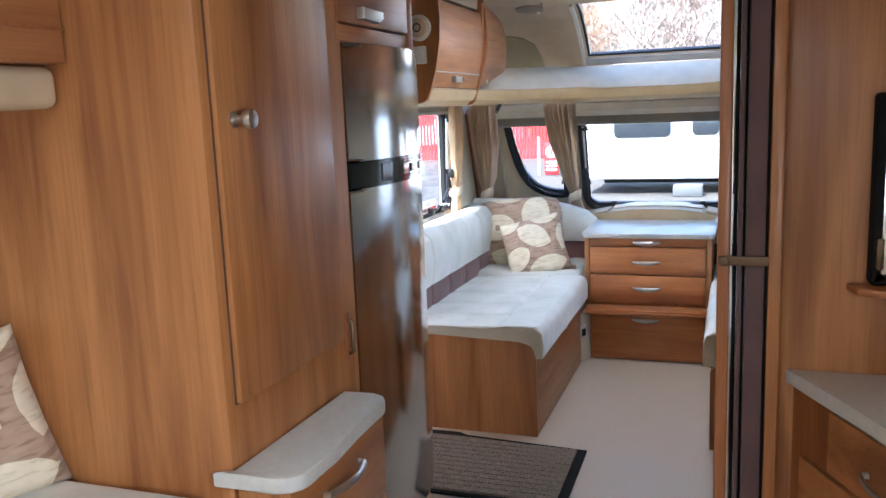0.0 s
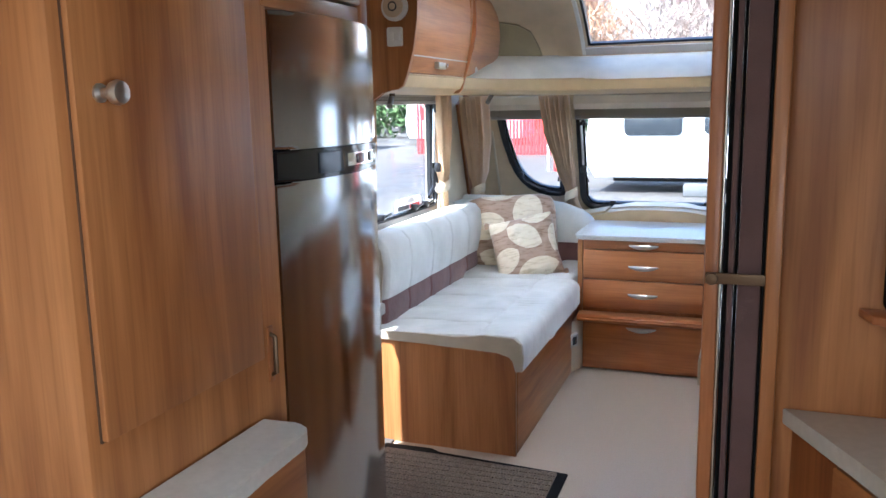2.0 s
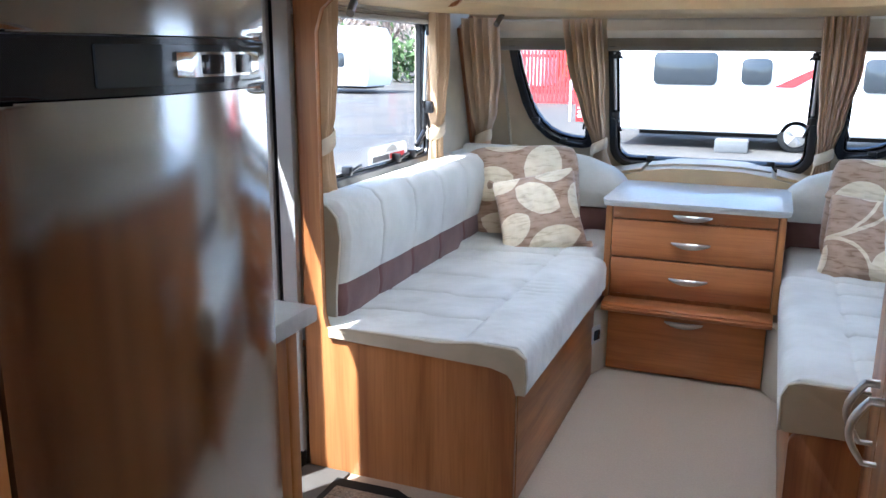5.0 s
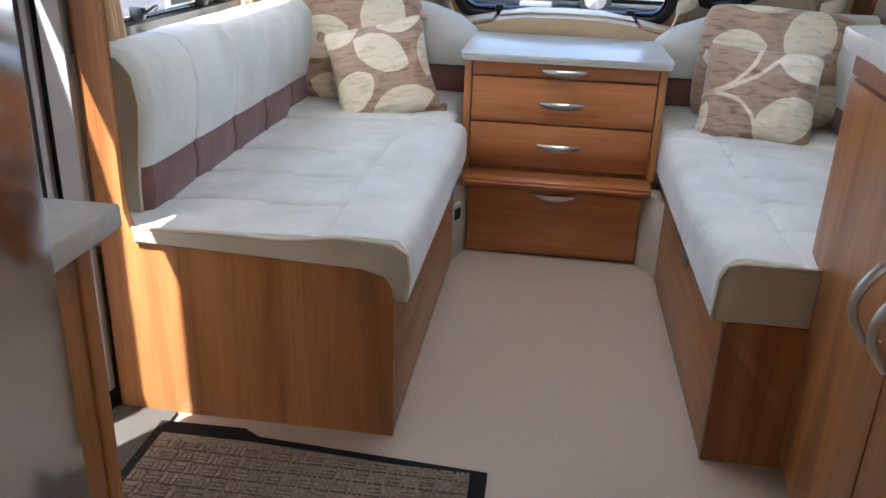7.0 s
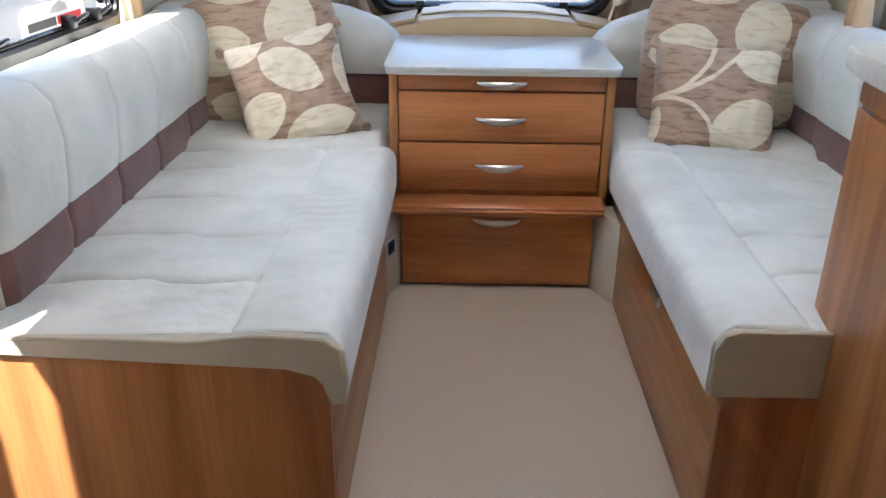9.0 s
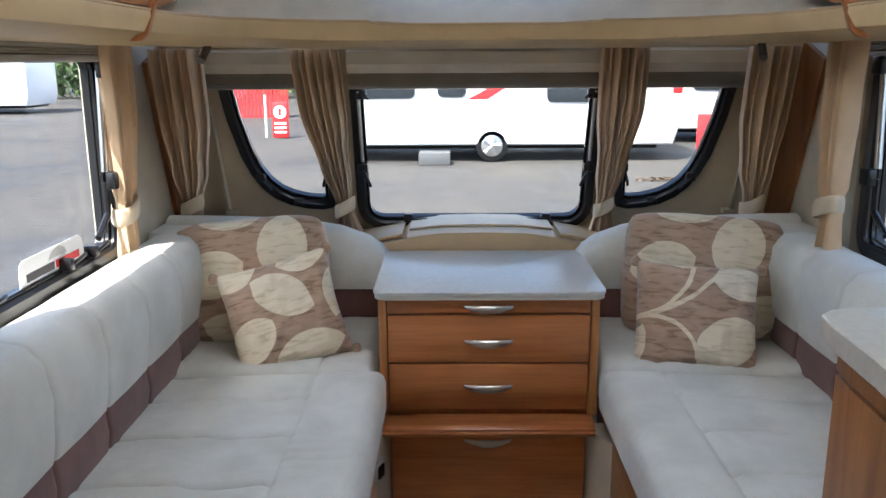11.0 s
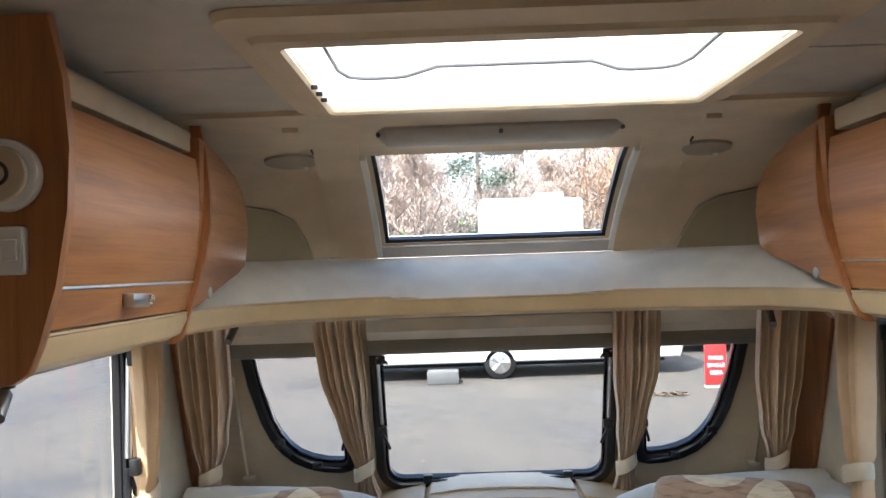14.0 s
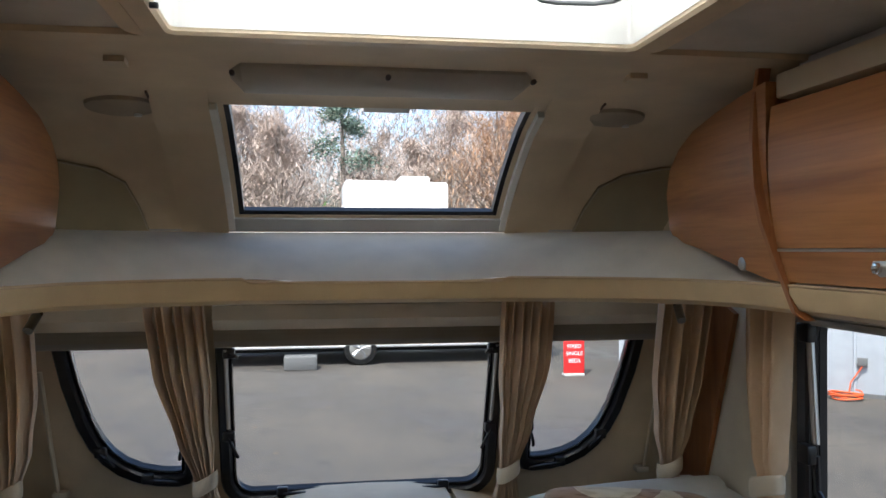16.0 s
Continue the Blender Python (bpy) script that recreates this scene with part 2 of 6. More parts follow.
def tarmac(name):
    """Worn tarmac: damp patches, pale scuffs, aggregate and a scatter of fallen leaves."""
    m, n, l, b = material(name, 0.85)
    damp = put(n, l, "ShaderNodeTexNoise", Vector=coords(n, l, (1, 0.55, 1)), Scale=0.45, Detail=6.0, Roughness=0.6)
    stone = put(n, l, "ShaderNodeTexNoise", Vector=coords(n, l, (1, 1, 1)), Scale=5.0, Detail=9.0, Roughness=0.82)
    leaf = put(n, l, "ShaderNodeTexVoronoi", Vector=coords(n, l, (1, 1, 1)), Scale=1.7)
    base = ramp(n, l, damp.outputs[0], [(0.3, (0.040, 0.036, 0.034)), (0.5, (0.062, 0.055, 0.048)), (0.68, (0.082, 0.070, 0.058))])
    grit = ramp(n, l, stone.outputs[0], [(0.36, (0.42, 0.42, 0.45)), (0.5, (0.95, 0.94, 0.92)), (0.64, (1.0, 0.95, 0.88))])
    mul = n.new("ShaderNodeMix")
    mul.data_type, mul.blend_type = "RGBA", "MULTIPLY"
    mul.inputs[0].default_value = 0.8
    l.new(base, mul.inputs[6])
    l.new(grit, mul.inputs[7])
    spot_of = ramp(n, l, leaf.outputs["Distance"], [(0.035, (1.0, 1.0, 1.0)), (0.055, (0.0, 0.0, 0.0))])
    litter = n.new("ShaderNodeMix")
    litter.data_type = "RGBA"
    l.new(spot_of, litter.inputs[0])
    l.new(mul.outputs[2], litter.inputs[6])
    litter.inputs[7].default_value = (0.17, 0.12, 0.075, 1)
    l.new(litter.outputs[2], b.inputs["Base Color"])
    wet = ramp(n, l, damp.outputs[0], [(0.32, (0.45, 0.45, 0.45)), (0.5, (0.9, 0.9, 0.9))])
    l.new(wet, b.inputs["Roughness"])
    bump(n, l, b, stone.outputs[0], 0.5, 0.01)
    return m


TARMAC = tarmac("tarmac")
PAINT = plain("white_caravan_paint", (0.80, 0.80, 0.79), 0.3, grain=0.0)
RED = plain("red_paint", (0.55, 0.02, 0.02), 0.5)
TYRE = plain("tyre_rubber", (0.012, 0.012, 0.012), 0.9)
TYRE.node_tree.nodes["Principled BSDF"].inputs["Specular IOR Level"].default_value = 0.15
DARKGLASS = plain("dark_glass", (0.03, 0.035, 0.04), 0.08, grain=0.0)
MATTE_WHITE = plain("printed_white", (0.8, 0.8, 0.8), 0.6, grain=0.0)
INK = plain("dark_ink", (0.05, 0.045, 0.05), 0.6, grain=0.0)


# ---- mesh helpers ----
def part(name, bm, mat, parent=None, label="", sharp=38):
    """One mesh object out of a bmesh in world coordinates, under a thing or a part."""
    bmesh.ops.recalc_face_normals(bm, faces=bm.faces)
    for f in bm.faces:
        f.smooth = True
    for e in bm.edges:
        e.smooth = len(e.link_faces) == 2 and e.calc_face_angle(0) < radians(sharp)
    me = bpy.data.meshes.new(name)
    bm.to_mesh(me)
    bm.free()
    me.materials.append(mat)
    ob = new(name, me)
    if parent is not None:
        ob.parent = parent
        if parent.type == "EMPTY":
            ob.matrix_parent_inverse = Matrix.Translation(-parent.location)
    if label:
        ob["label"] = label
    return ob


def thing(name, base, label, category, group="", kind=""):
    ob = new(name)
    ob.empty_display_size = 0.05
    ob.location = base
    return tagged(ob, label, category, group, kind)


def structure(name, bm, mat, label, category="", parent=None):
    return tagged(part(name, bm, mat, parent), label, category or name.split("_")[0], kind="structure")


def add_box(bm, x0, x1, y0, y1, z0, z1, bevel=0.0, seg=2):
    vs = [bm.verts.new((x, y, z)) for z in (z0, z1) for x, y in ((x0, y0), (x1, y0), (x1, y1), (x0, y1))]
    fs = [bm.faces.new([vs[i] for i in q]) for q in ((3, 2, 1, 0), (4, 5, 6, 7), (0, 1, 5, 4), (1, 2, 6, 5), (2, 3, 7, 6), (3, 0, 4, 7))]
    if bevel:
        es = list({e for f in fs for e in f.edges})
        bmesh.ops.bevel(bm, geom=es, offset=bevel, segments=seg, affect="EDGES", profile=0.5)
    return bm


def box(x0, x1, y0, y1, z0, z1, bevel=0.0, seg=2):
    return add_box(bmesh.new(), x0, x1, y0, y1, z0, z1, bevel, seg)


def place3(axis, a, u, v):
    return {"x": (a, u, v), "y": (u, a, v), "z": (u, v, a)}[axis]


def prism(pts, axis, a0, a1, bevel=0.0, seg=2, bm=None):
    """A flat outline drawn out along an axis. For x the outline is (y, z), for y (x, z), for z (x, y)."""
    bm = bm or bmesh.new()
    lo = [bm.verts.new(place3(axis, a0, u, v)) for u, v in pts]
    hi = [bm.verts.new(place3(axis, a1, u, v)) for u, v in pts]
    caps = [bm.faces.new(lo), bm.faces.new(hi[::-1])]
    for i in range(len(pts)):
        j = (i + 1) % len(pts)
        bm.faces.new((lo[i], hi[i], hi[j], lo[j]))
    if bevel:
        es = list({e for f in caps for e in f.edges})
        bmesh.ops.bevel(bm, geom=es, offset=bevel, segments=seg, affect="EDGES", profile=0.5)
    return bm


def loft(rings, closed=True, caps=True, bm=None):
    bm = bm or bmesh.new()
    rows = [[bm.verts.new(p) for p in r] for r in rings]
    n = len(rows[0])
    for a, b in zip(rows, rows[1:]):
        for i in range(n if closed else n - 1):
            j = (i + 1) % n
            bm.faces.new((a[i], a[j], b[j], b[i]))
    if caps and closed:
        bm.faces.new(rows[0][::-1])
        bm.faces.new(rows[-1])
    return bm


def tube(path, radius, sides=10, closed=False, bm=None, flat=1.0):
    path = [Vector(p) for p in path]
    n, rings, ref = len(path), [], None
    for i, p in enumerate(path):
        a = path[(i - 1) % n] if closed or i else p
        b = path[(i + 1) % n] if closed or i < n - 1 else p
        d = (b - a).normalized()
        if ref is None:
            ref = d.orthogonal().normalized()
        ref = (ref - d * ref.dot(d)).normalized()
        up = d.cross(ref)
        rings.append([p + (ref * math.cos(t) + up * math.sin(t) * flat) * radius for t in (2 * math.pi * k / sides for k in range(sides))])
    if closed:
        rings.append(rings[0])
        bm = bm or bmesh.new()
        bm = loft(rings, True, False, bm)
        bmesh.ops.remove_doubles(bm, verts=bm.verts, dist=1e-6)
        return bm
    return loft(rings, True, True, bm)


def disc(c, axis, radius, depth, sides=28, bevel=0.0, bm=None, squash=1.0):
    u, v = {"x": (c[1], c[2]), "y": (c[0], c[2]), "z": (c[0], c[1])}[axis]
    a = c["xyz".index(axis)]
    pts = [(u + radius * math.cos(t), v + radius * squash * math.sin(t)) for t in (2 * math.pi * k / sides for k in range(sides))]
    return prism(pts, axis, a - depth / 2, a + depth / 2, bevel, 2, bm)


def rounded(u0, u1, v0, v1, r, seg=6):
    """A rectangle with rounded corners; r is one radius or four, from the lower left round."""
    rs = r if isinstance(r, tuple) else (r,) * 4
    out = []
    for (cu, cv), a, q in (((u0, v0), 180, rs[0]), ((u1, v0), 270, rs[1]), ((u1, v1), 0, rs[2]), ((u0, v1), 90, rs[3])):
        mu = cu + q if cu == u0 else cu - q
        mv = cv + q if cv == v0 else cv - q
        if q < 1e-5:
            out.append((cu, cv))
            continue
        for k in range(seg + 1):
            t = radians(a + 90 * k / seg)
            out.append((mu + q * math.cos(t), mv + q * math.sin(t)))
    return out


def inset(pts, d):
    """The outline moved inwards by d (outlines run anticlockwise)."""
    n, out = len(pts), []
    for i in range(n):
        a, p, b = Vector(pts[i - 1]), Vector(pts[i]), Vector(pts[(i + 1) % n])
        e1, e2 = (p - a).normalized(), (b - p).normalized()
        n1, n2 = Vector((-e1.y, e1.x)), Vector((-e2.y, e2.x))
        m = (n1 + n2).normalized()
        k = d / max(0.35, m.dot(n1))
        out.append(tuple(p + m * k))
    return out


def sheet(outer, holes, depth, place):
    """A flat board with holes; place(u, v, w) puts it into the world, w running through its thickness."""
    bm = bmesh.new()
    es = []
    for loop in (outer, *holes):
        vs = [bm.verts.new((u, v, 0)) for u, v in loop]
        es += [bm.edges.new((vs[i], vs[(i + 1) % len(vs)])) for i in range(len(vs))]
    bmesh.ops.triangle_fill(bm, edges=es, use_beauty=True, use_dissolve=False)
    ext = bmesh.ops.extrude_face_region(bm, geom=list(bm.faces))
    for v in [g for g in ext["geom"] if isinstance(g, bmesh.types.BMVert)]:
        v.co.z = depth
    for v in bm.verts:
        v.co = Vector(place(*v.co))
    return bm


def ring_frame(outer, inner, depth, place):
    """A frame between two outlines with the same number of points, with softened edges."""
    o2, i2 = inset(outer, 0.006), inset(inner, -0.006)
    rows = [[place(u, v, 0) for u, v in outer], [place(u, v, depth * 0.75) for u, v in outer], [place(u, v, depth) for u, v in o2],
            [place(u, v, depth) for u, v in i2], [place(u, v, depth * 0.75) for u, v in inner], [place(u, v, 0) for u, v in inner]]
    return loft(rows, True, False)


def soft_box(x0, x1, y0, y1, z0, z1, r, seg=4, bm=None):
    return add_box(bm or bmesh.new(), x0, x1, y0, y1, z0, z1, r, seg)


def shake(bm, amount, scale, seed=0.0):
    for v in bm.verts:
        v.co += noise.noise_vector(v.co * scale + Vector((seed, 0, 0))) * amount
    return bm


# ---- the shell of the caravan ----
XW, CEIL, BACK, TH = 1.12, 1.95, -5.7, 0.05
SLOPE = 0.36


def front(u, v, w=0.0):
    """The leaning front wall: u across, v its height, w towards the room."""
    k = 1 / math.hypot(1, SLOPE)
    return (u, 1.064 - SLOPE * v - w * k, v - w * k * SLOPE)


def mirror_pts(pts):
    return [(-u, v) for u, v in pts][::-1]


CENTRE_WIN = rounded(-0.455, 0.42, 0.728, 1.353, (0.09, 0.09, 0.03, 0.03), 7)
LEFT_WIN = [(-0.925, 1.353), (-0.921, 1.27), (-0.906, 1.15), (-0.875, 1.015), (-0.848, 0.948), (-0.815, 0.897), (-0.772, 0.857), (-0.72, 0.831), (-0.66, 0.816), (-0.60, 0.812), (-0.567, 0.82), (-0.553, 0.845), (-0.55, 0.90), (-0.55, 1.353)]
RIGHT_WIN = [(-0.035 - u, v) for u, v in LEFT_WIN[::-1]]

structure("floor", box(-1.2, 1.2, BACK, 0.87, -0.06, 0.0), FLOOR_M, "plain beige speckled vinyl floor")
SIDE_WIN = rounded(-0.90, 0.035, 0.79, 1.40, 0.075, 6)
REAR_WIN = rounded(-5.2, -4.2, 0.85, 1.40, 0.06, 4)
DOOR_HOLE = [(-1.79, 0.0), (-1.215, 0.0), (-1.215, 1.80), (-1.79, 1.80)]
SIDE_OUT = [(BACK, -0.06), (0.87, -0.06), (0.90, 0.5), (0.69, 1.2), (0.62, 2.12), (BACK, 2.12)]
structure("wall_left", sheet(SIDE_OUT, [SIDE_WIN, DOOR_HOLE], TH, lambda u, v, w: (-XW - w, u, v)), WALL, "cream side wall with a window and the entrance doorway", "wall")
structure("wall_right", sheet(SIDE_OUT, [SIDE_WIN, REAR_WIN], TH, lambda u, v, w: (XW + w, u, v)), WALL, "cream side wall with a window", "wall")
structure("chassis", box(-1.05, 1.05, BACK + 0.3, 0.6, -0.45, -0.065), RUBBER, "plain dark underframe between floor and ground", "chassis")
structure("wall_back", box(-1.2, 1.2, BACK - 0.05, BACK, -0.06, 2.12), WALL, "plain cream wall that closes the rear", "wall")
structure("wall_front", sheet([(-1.15, 0.68), (1.15, 0.68), (1.15, 1.42), (-1.15, 1.42)], [CENTRE_WIN, LEFT_WIN, RIGHT_WIN], -0.04, front), CREAM, "cream leaning front wall with three windows", "wall")
structure("wall_front_lower", box(-1.15, 1.15, 0.815, 0.87, -0.06, 0.70), CREAM, "cream lower front wall behind the seats", "wall")

# ceiling with the rooflight's hole
REAR_HATCH = rounded(-0.4, 0.4, -4.85, -4.35, 0.02, 2)
HATCH = rounded(-0.415, 0.42, -1.055, -0.495, 0.02, 2)
structure("ceiling", sheet([(-1.2, BACK), (1.2, BACK), (1.2, -0.39), (-1.2, -0.39)], [HATCH, REAR_HATCH], 0.05, lambda u, v, w: (u, v, CEIL + w)), ROOF, "pale caravan ceiling with a rooflight opening")
for yy in (-0.83, -1.35):
    bm = bmesh.new()
    add_box(bm, -0.80, -0.515, yy - 0.003, yy + 0.003, CEIL - 0.003, CEIL + 0.01, 0.001, 1)
    add_box(bm, 0.505, 0.80, yy - 0.003, yy + 0.003, CEIL - 0.003, CEIL + 0.01, 0.001, 1)
    structure("trim_ceiling", bm, GREY_L, "thin joint strip across the ceiling", "trim")

# moulded panel from the ceiling down to the front shelf, with the sunroof's hole
ARCH = [(-0.40, 1.938), (-0.259, 1.937), (-0.082, 1.935), (0.15, 1.925), (0.303, 1.883), (0.39, 1.815), (0.458, 1.741), (0.51, 1.664), (0.542, 1.601)]
FLARE = [1.0, 1.01, 1.04, 1.095, 1.109, 1.095, 1.075, 1.055, 1.04]


def arch(s):
    """A point of the curved front panel, s from 0 at the ceiling to 1 at the shelf, and the way out of the room."""
    k = min(max(s, 0) * (len(ARCH) - 1), len(ARCH) - 1.0001)
    i = int(k)
    a, b = Vector(ARCH[i]), Vector(ARCH[i + 1])
    p, d = a.lerp(b, k - i), (b - a).normalized()
    return p, Vector((-d.y, d.x))


def on_arch(x, s, out=0.0):
    p, n = arch(s)
    k = min(max(s, 0) * (len(FLARE) - 1), len(FLARE) - 1.0001)
    f = FLARE[int(k)] + (FLARE[int(k) + 1] - FLARE[int(k)]) * (k - int(k))
    x = x * f + 0.13 * (f - 1)
    return (x, p.x + n.x * out, p.y + n.y * out)


SS = [i / 32 for i in range(33)]
WIN_S0, WIN_S1, WIN_X0, WIN_X1 = 0.40, 0.90, -0.375, 0.36


def arch_strip(x0, x1, s0, s1, out0, out1, n=20):
    ss = [s0 + (s1 - s0) * i / n for i in range(n + 1)]
    return loft([[on_arch(x0, s, out0), on_arch(x1, s, out0), on_arch(x1, s, out1), on_arch(x0, s, out1)] for s in ss])


bm = bmesh.new()
for x0, x1, s0, s1 in ((-1.14, WIN_X0, 0, 1), (WIN_X1, 1.14, 0, 1), (WIN_X0, WIN_X1, 0, WIN_S0), (WIN_X0, WIN_X1, WIN_S1, 1)):
    ss = [s0 + (s1 - s0) * i / 20 for i in range(21)]
    loft([[on_arch(x0, s, 0), on_arch(x1, s, 0), on_arch(x1, s, 0.05), on_arch(x0, s, 0.05)] for s in ss], bm=bm)
bmesh.ops.remove_doubles(bm, verts=bm.verts, dist=1e-5)
structure("wall_front_upper", bm, CREAM, "curved cream moulding over the front shelf", "wall")
structure("roof_edge", box(-1.2, 1.2, -0.43, 0.28, 1.975, 2.10), WALL, "outer roof skin over the front", "roof")

structure("trim_ceiling_joint", box(-0.80, 0.80, -0.398, -0.391, CEIL - 0.012, CEIL + 0.004, 0.002, 1), SPOT_M, "dark joint where the ceiling meets the front moulding", "trim")
for sx in (-1, 1):
    slit = [on_arch(sx * 0.528 - 0.005, 0.33 + 0.12 * k / 6, -0.006) for k in range(7)]
    structure("trim_joint", tube(slit, 0.0035, 6), BROWN_GAP, "short dark slit beside the sunroof's surround", "trim")

# raised surround of the sunroof, its joints and mouldings
pan = thing("sunroof_surround", on_arch(0, 1.0), "raised cream moulding around the front sunroof", "moulding", kind="structure")
for x0, x1 in ((-0.533, -0.405), (0.39, 0.523)):
    ss = [0.30 + 0.685 * i / 24 for i in range(25)]
    rise = [0.004 - 0.028 * min(1.0, (s - 0.30) / 0.14) for s in ss]
    part("side_panel", loft([[on_arch(x0, s, 0.012), on_arch(x1, s, 0.012), on_arch(x1, s, o), on_arch(x0, s, o)] for s, o in zip(ss, rise)]), CREAM, pan)
part("foot_panel", arch_strip(-0.40, 0.385, 0.915, 0.985, 0.012, -0.012), GREY_L, pan)
part("jamb", arch_strip(-0.405, -0.388, 0.395, 0.975, 0.03, -0.018), WHITE, pan, "pale sunroof jamb")
part("jamb", arch_strip(0.373, 0.39, 0.395, 0.975, 0.03, -0.018), WHITE, pan, "pale sunroof jamb")

win = thing("window_sunroof", on_arch(0, 0.9), "tinted front sunroof in a black rubber frame", "window", kind="structure")
for x0, x1, s0, s1 in ((-0.388, -0.362, 0.40, 0.915), (0.347, 0.373, 0.40, 0.915), (-0.362, 0.347, 0.878, 0.915), (-0.362, 0.347, 0.385, 0.402)):
    part("frame", arch_strip(x0, x1, s0, s1, 0.03, 0.004), RUBBER, win)
pane = part("pane", arch_strip(-0.37, 0.355, 0.40, 0.89, 0.02, 0.016), GLASS, win)
pane.visible_shadow = False
part("blind_tab", arch_strip(-0.05, 0.06, 0.398, 0.42, 0.012, 0.0), WHITE, win)

bar = thing("blind_cassette", on_arch(0, 0.27), "slim grey roller-blind cassette above the sunroof", "blind")
rings = []
for k in range(25):
    f = k / 24
    end = min(1.0, min(f, 1 - f) / 0.05)
    fat = 0.35 + 0.65 * math.sqrt(max(0.0, 1 - (1 - end) ** 2))
    rings.append([on_arch(-0.345 + 0.655 * f, 0.235 + 0.078 * fat * math.cos(q), 0.006 - 0.034 * fat * max(0.0, math.sin(q)) ** 0.7) for q in (math.pi * j / 12 for j in range(13))])
part("body", loft(rings), GREY_SHADE, bar)
for xx in (-0.335, -0.015, 0.30):
    part("screw", disc(on_arch(xx, 0.165, -0.02), "y", 0.006, 0.012, 10), INK, bar)
for xx, ss in ((-0.60, 0.405), (0.572, 0.405)):
    lamp = thing("speaker", on_arch(xx, ss), "oval cream loudspeaker in the front moulding", "speaker", "front speakers")
    rings = []
    for rad, out in ((0.082, 0.004), (0.078, -0.012), (0.055, -0.020), (0.01, -0.022)):
        rings.append([on_arch(xx + rad * math.cos(t), ss + rad * 0.52 * math.sin(t), out) for t in (2 * math.pi * k / 24 for k in range(24))])
    part("grille", loft(rings), GRILLE, lamp)
    part("switch", disc(on_arch(xx + 0.035, ss + 0.018, -0.021), "z", 0.010, 0.008, 12), WHITE, lamp)
for xx in (-0.56, 0.53):
    tagged(part("roof_clip", arch_strip(xx - 0.02, xx + 0.02, 0.14, 0.18, 0.004, -0.012, 4), CREAM), "small cream clip on the front moulding", "clip")
for sx in (-1, 1):
    pk = thing("storage_pocket", on_arch(0.72 * sx - 0.01, 0.9), "olive padded pocket panel beside the sunroof", "pocket", "front pockets")
    outline = [(0.615, 0.985), (0.625, 0.86), (0.645, 0.75), (0.70, 0.69), (0.80, 0.655), (0.90, 0.64), (0.90, 0.985)]
    front_ring = [on_arch(sx * u - 0.01, s, -0.010) for u, s in outline]
    back_ring = [on_arch(sx * u - 0.01, s, 0.01) for u, s in outline]
    part("pad", loft([back_ring, front_ring]), POCKET, pk)
    part("piping", tube([on_arch(sx * u - 0.01, s, -0.010) for u, s in outline[:-1]], 0.003, 6), GRILLE, pk)

# the front shelf that runs round into the side pelmets
LIP = [(-0.80, -1.174), (-0.80, -0.80), (-0.80, -0.42), (-0.795, -0.20), (-0.735, 0.0), (-0.595, 0.152), (-0.472, 0.225), (-0.36, 0.250), (-0.335, 0.246), (-0.15, 0.249), (0.0, 0.250)]
LIP = LIP + [(-x, y) for x, y in LIP[::-1][1:]]
lip_rings, top_rings = [], []
for x, y in LIP:
    sag = 0.010 if abs(x) < 0.335 else 0.0
    side = 0.0 if abs(x) < 0.5 else min(1.0, (abs(x) - 0.5) / 0.28)
    nx, ny = (math.copysign(side, x), 1 - side)
    zt, zb = 1.470 - sag + 0.004 * side, 1.402 + 0.008 * side
    back = 0.29 if side < 1 else 0.30
    topz = 1.600 if side < 0.99 else zt + 0.004
    lip = [(0.0, zt), (-0.004, zt - 0.018), (0.008, zb + 0.012), (0.035, zb), (back, zb - 0.012), (back, zt - 0.012), (0.03, zt - 0.002)]
    top = [(0.004, zt + 0.001), (0.03, zt + (topz - zt) * 0.2), (0.09, zt + (topz - zt) * 0.55), (back * 0.62, zt + (topz - zt) * 0.84), (back, topz), (back, zt - 0.010), (0.03, zt)]
    for store, pts in ((lip_rings, lip), (top_rings, top)):
        store.append([(max(-1.11, min(1.11, x + nx * d)), y + ny * d, z) for d, z in pts])
shelf = thing("shelf_front", (0, 0.3, 1.40), "long moulded shelf over the front windows, pale top and cream lip", "shelf", kind="structure")
part("lip", loft(lip_rings), LIP_M, shelf, "tan-cream rounded lip")
part("top", loft(top_rings), SHELF_TOP, shelf, "pale shelf top")
bead = [(x, y - 0.004 * (abs(x) < 0.7), (1.471 if abs(x) > 0.335 else 1.461)) for x, y in LIP]
structure("trim_shelf", tube(bead, 0.004, 6), TAN, "tan piping along the shelf's lip", "trim")
structure("trim_shelf_back", tube([(-0.86, 0.539, 1.607), (0.86, 0.539, 1.607)], 0.0035, 6), GREY_L, "dark joint behind the shelf", "trim")

# corner boards beside the front windows
for sx in (-1, 1):
    bm = bmesh.new()
    rows = []
    for v in (0.70, 0.9, 1.15, 1.41):
        a, b = front(sx * 1.118, v, 0.0), front(sx * 1.118, v, 0.18)
        rows.append([a, b, (b[0] - sx * 0.016, b[1], b[2]), (a[0] - sx * 0.016, a[1], a[2])])
    structure("trim_corner_board", loft(rows), WOOD_DARK_SHADED, "pear-wood board down the front corner", "trim")
    structure("trim_rail", tube([front(sx * 0.968, 1.20, 0.03), front(sx * 0.958, 0.79, 0.03)], 0.008, 6, flat=0.7), WALL, "slim cream blind guide beside the window", "trim")
    structure("trim_rail_end", box(sx * 0.952 - 0.022, sx * 0.952 + 0.022, 0.735, 0.775, 0.775, 0.795, 0.004), WALL, "cream end block of the blind guide", "trim")


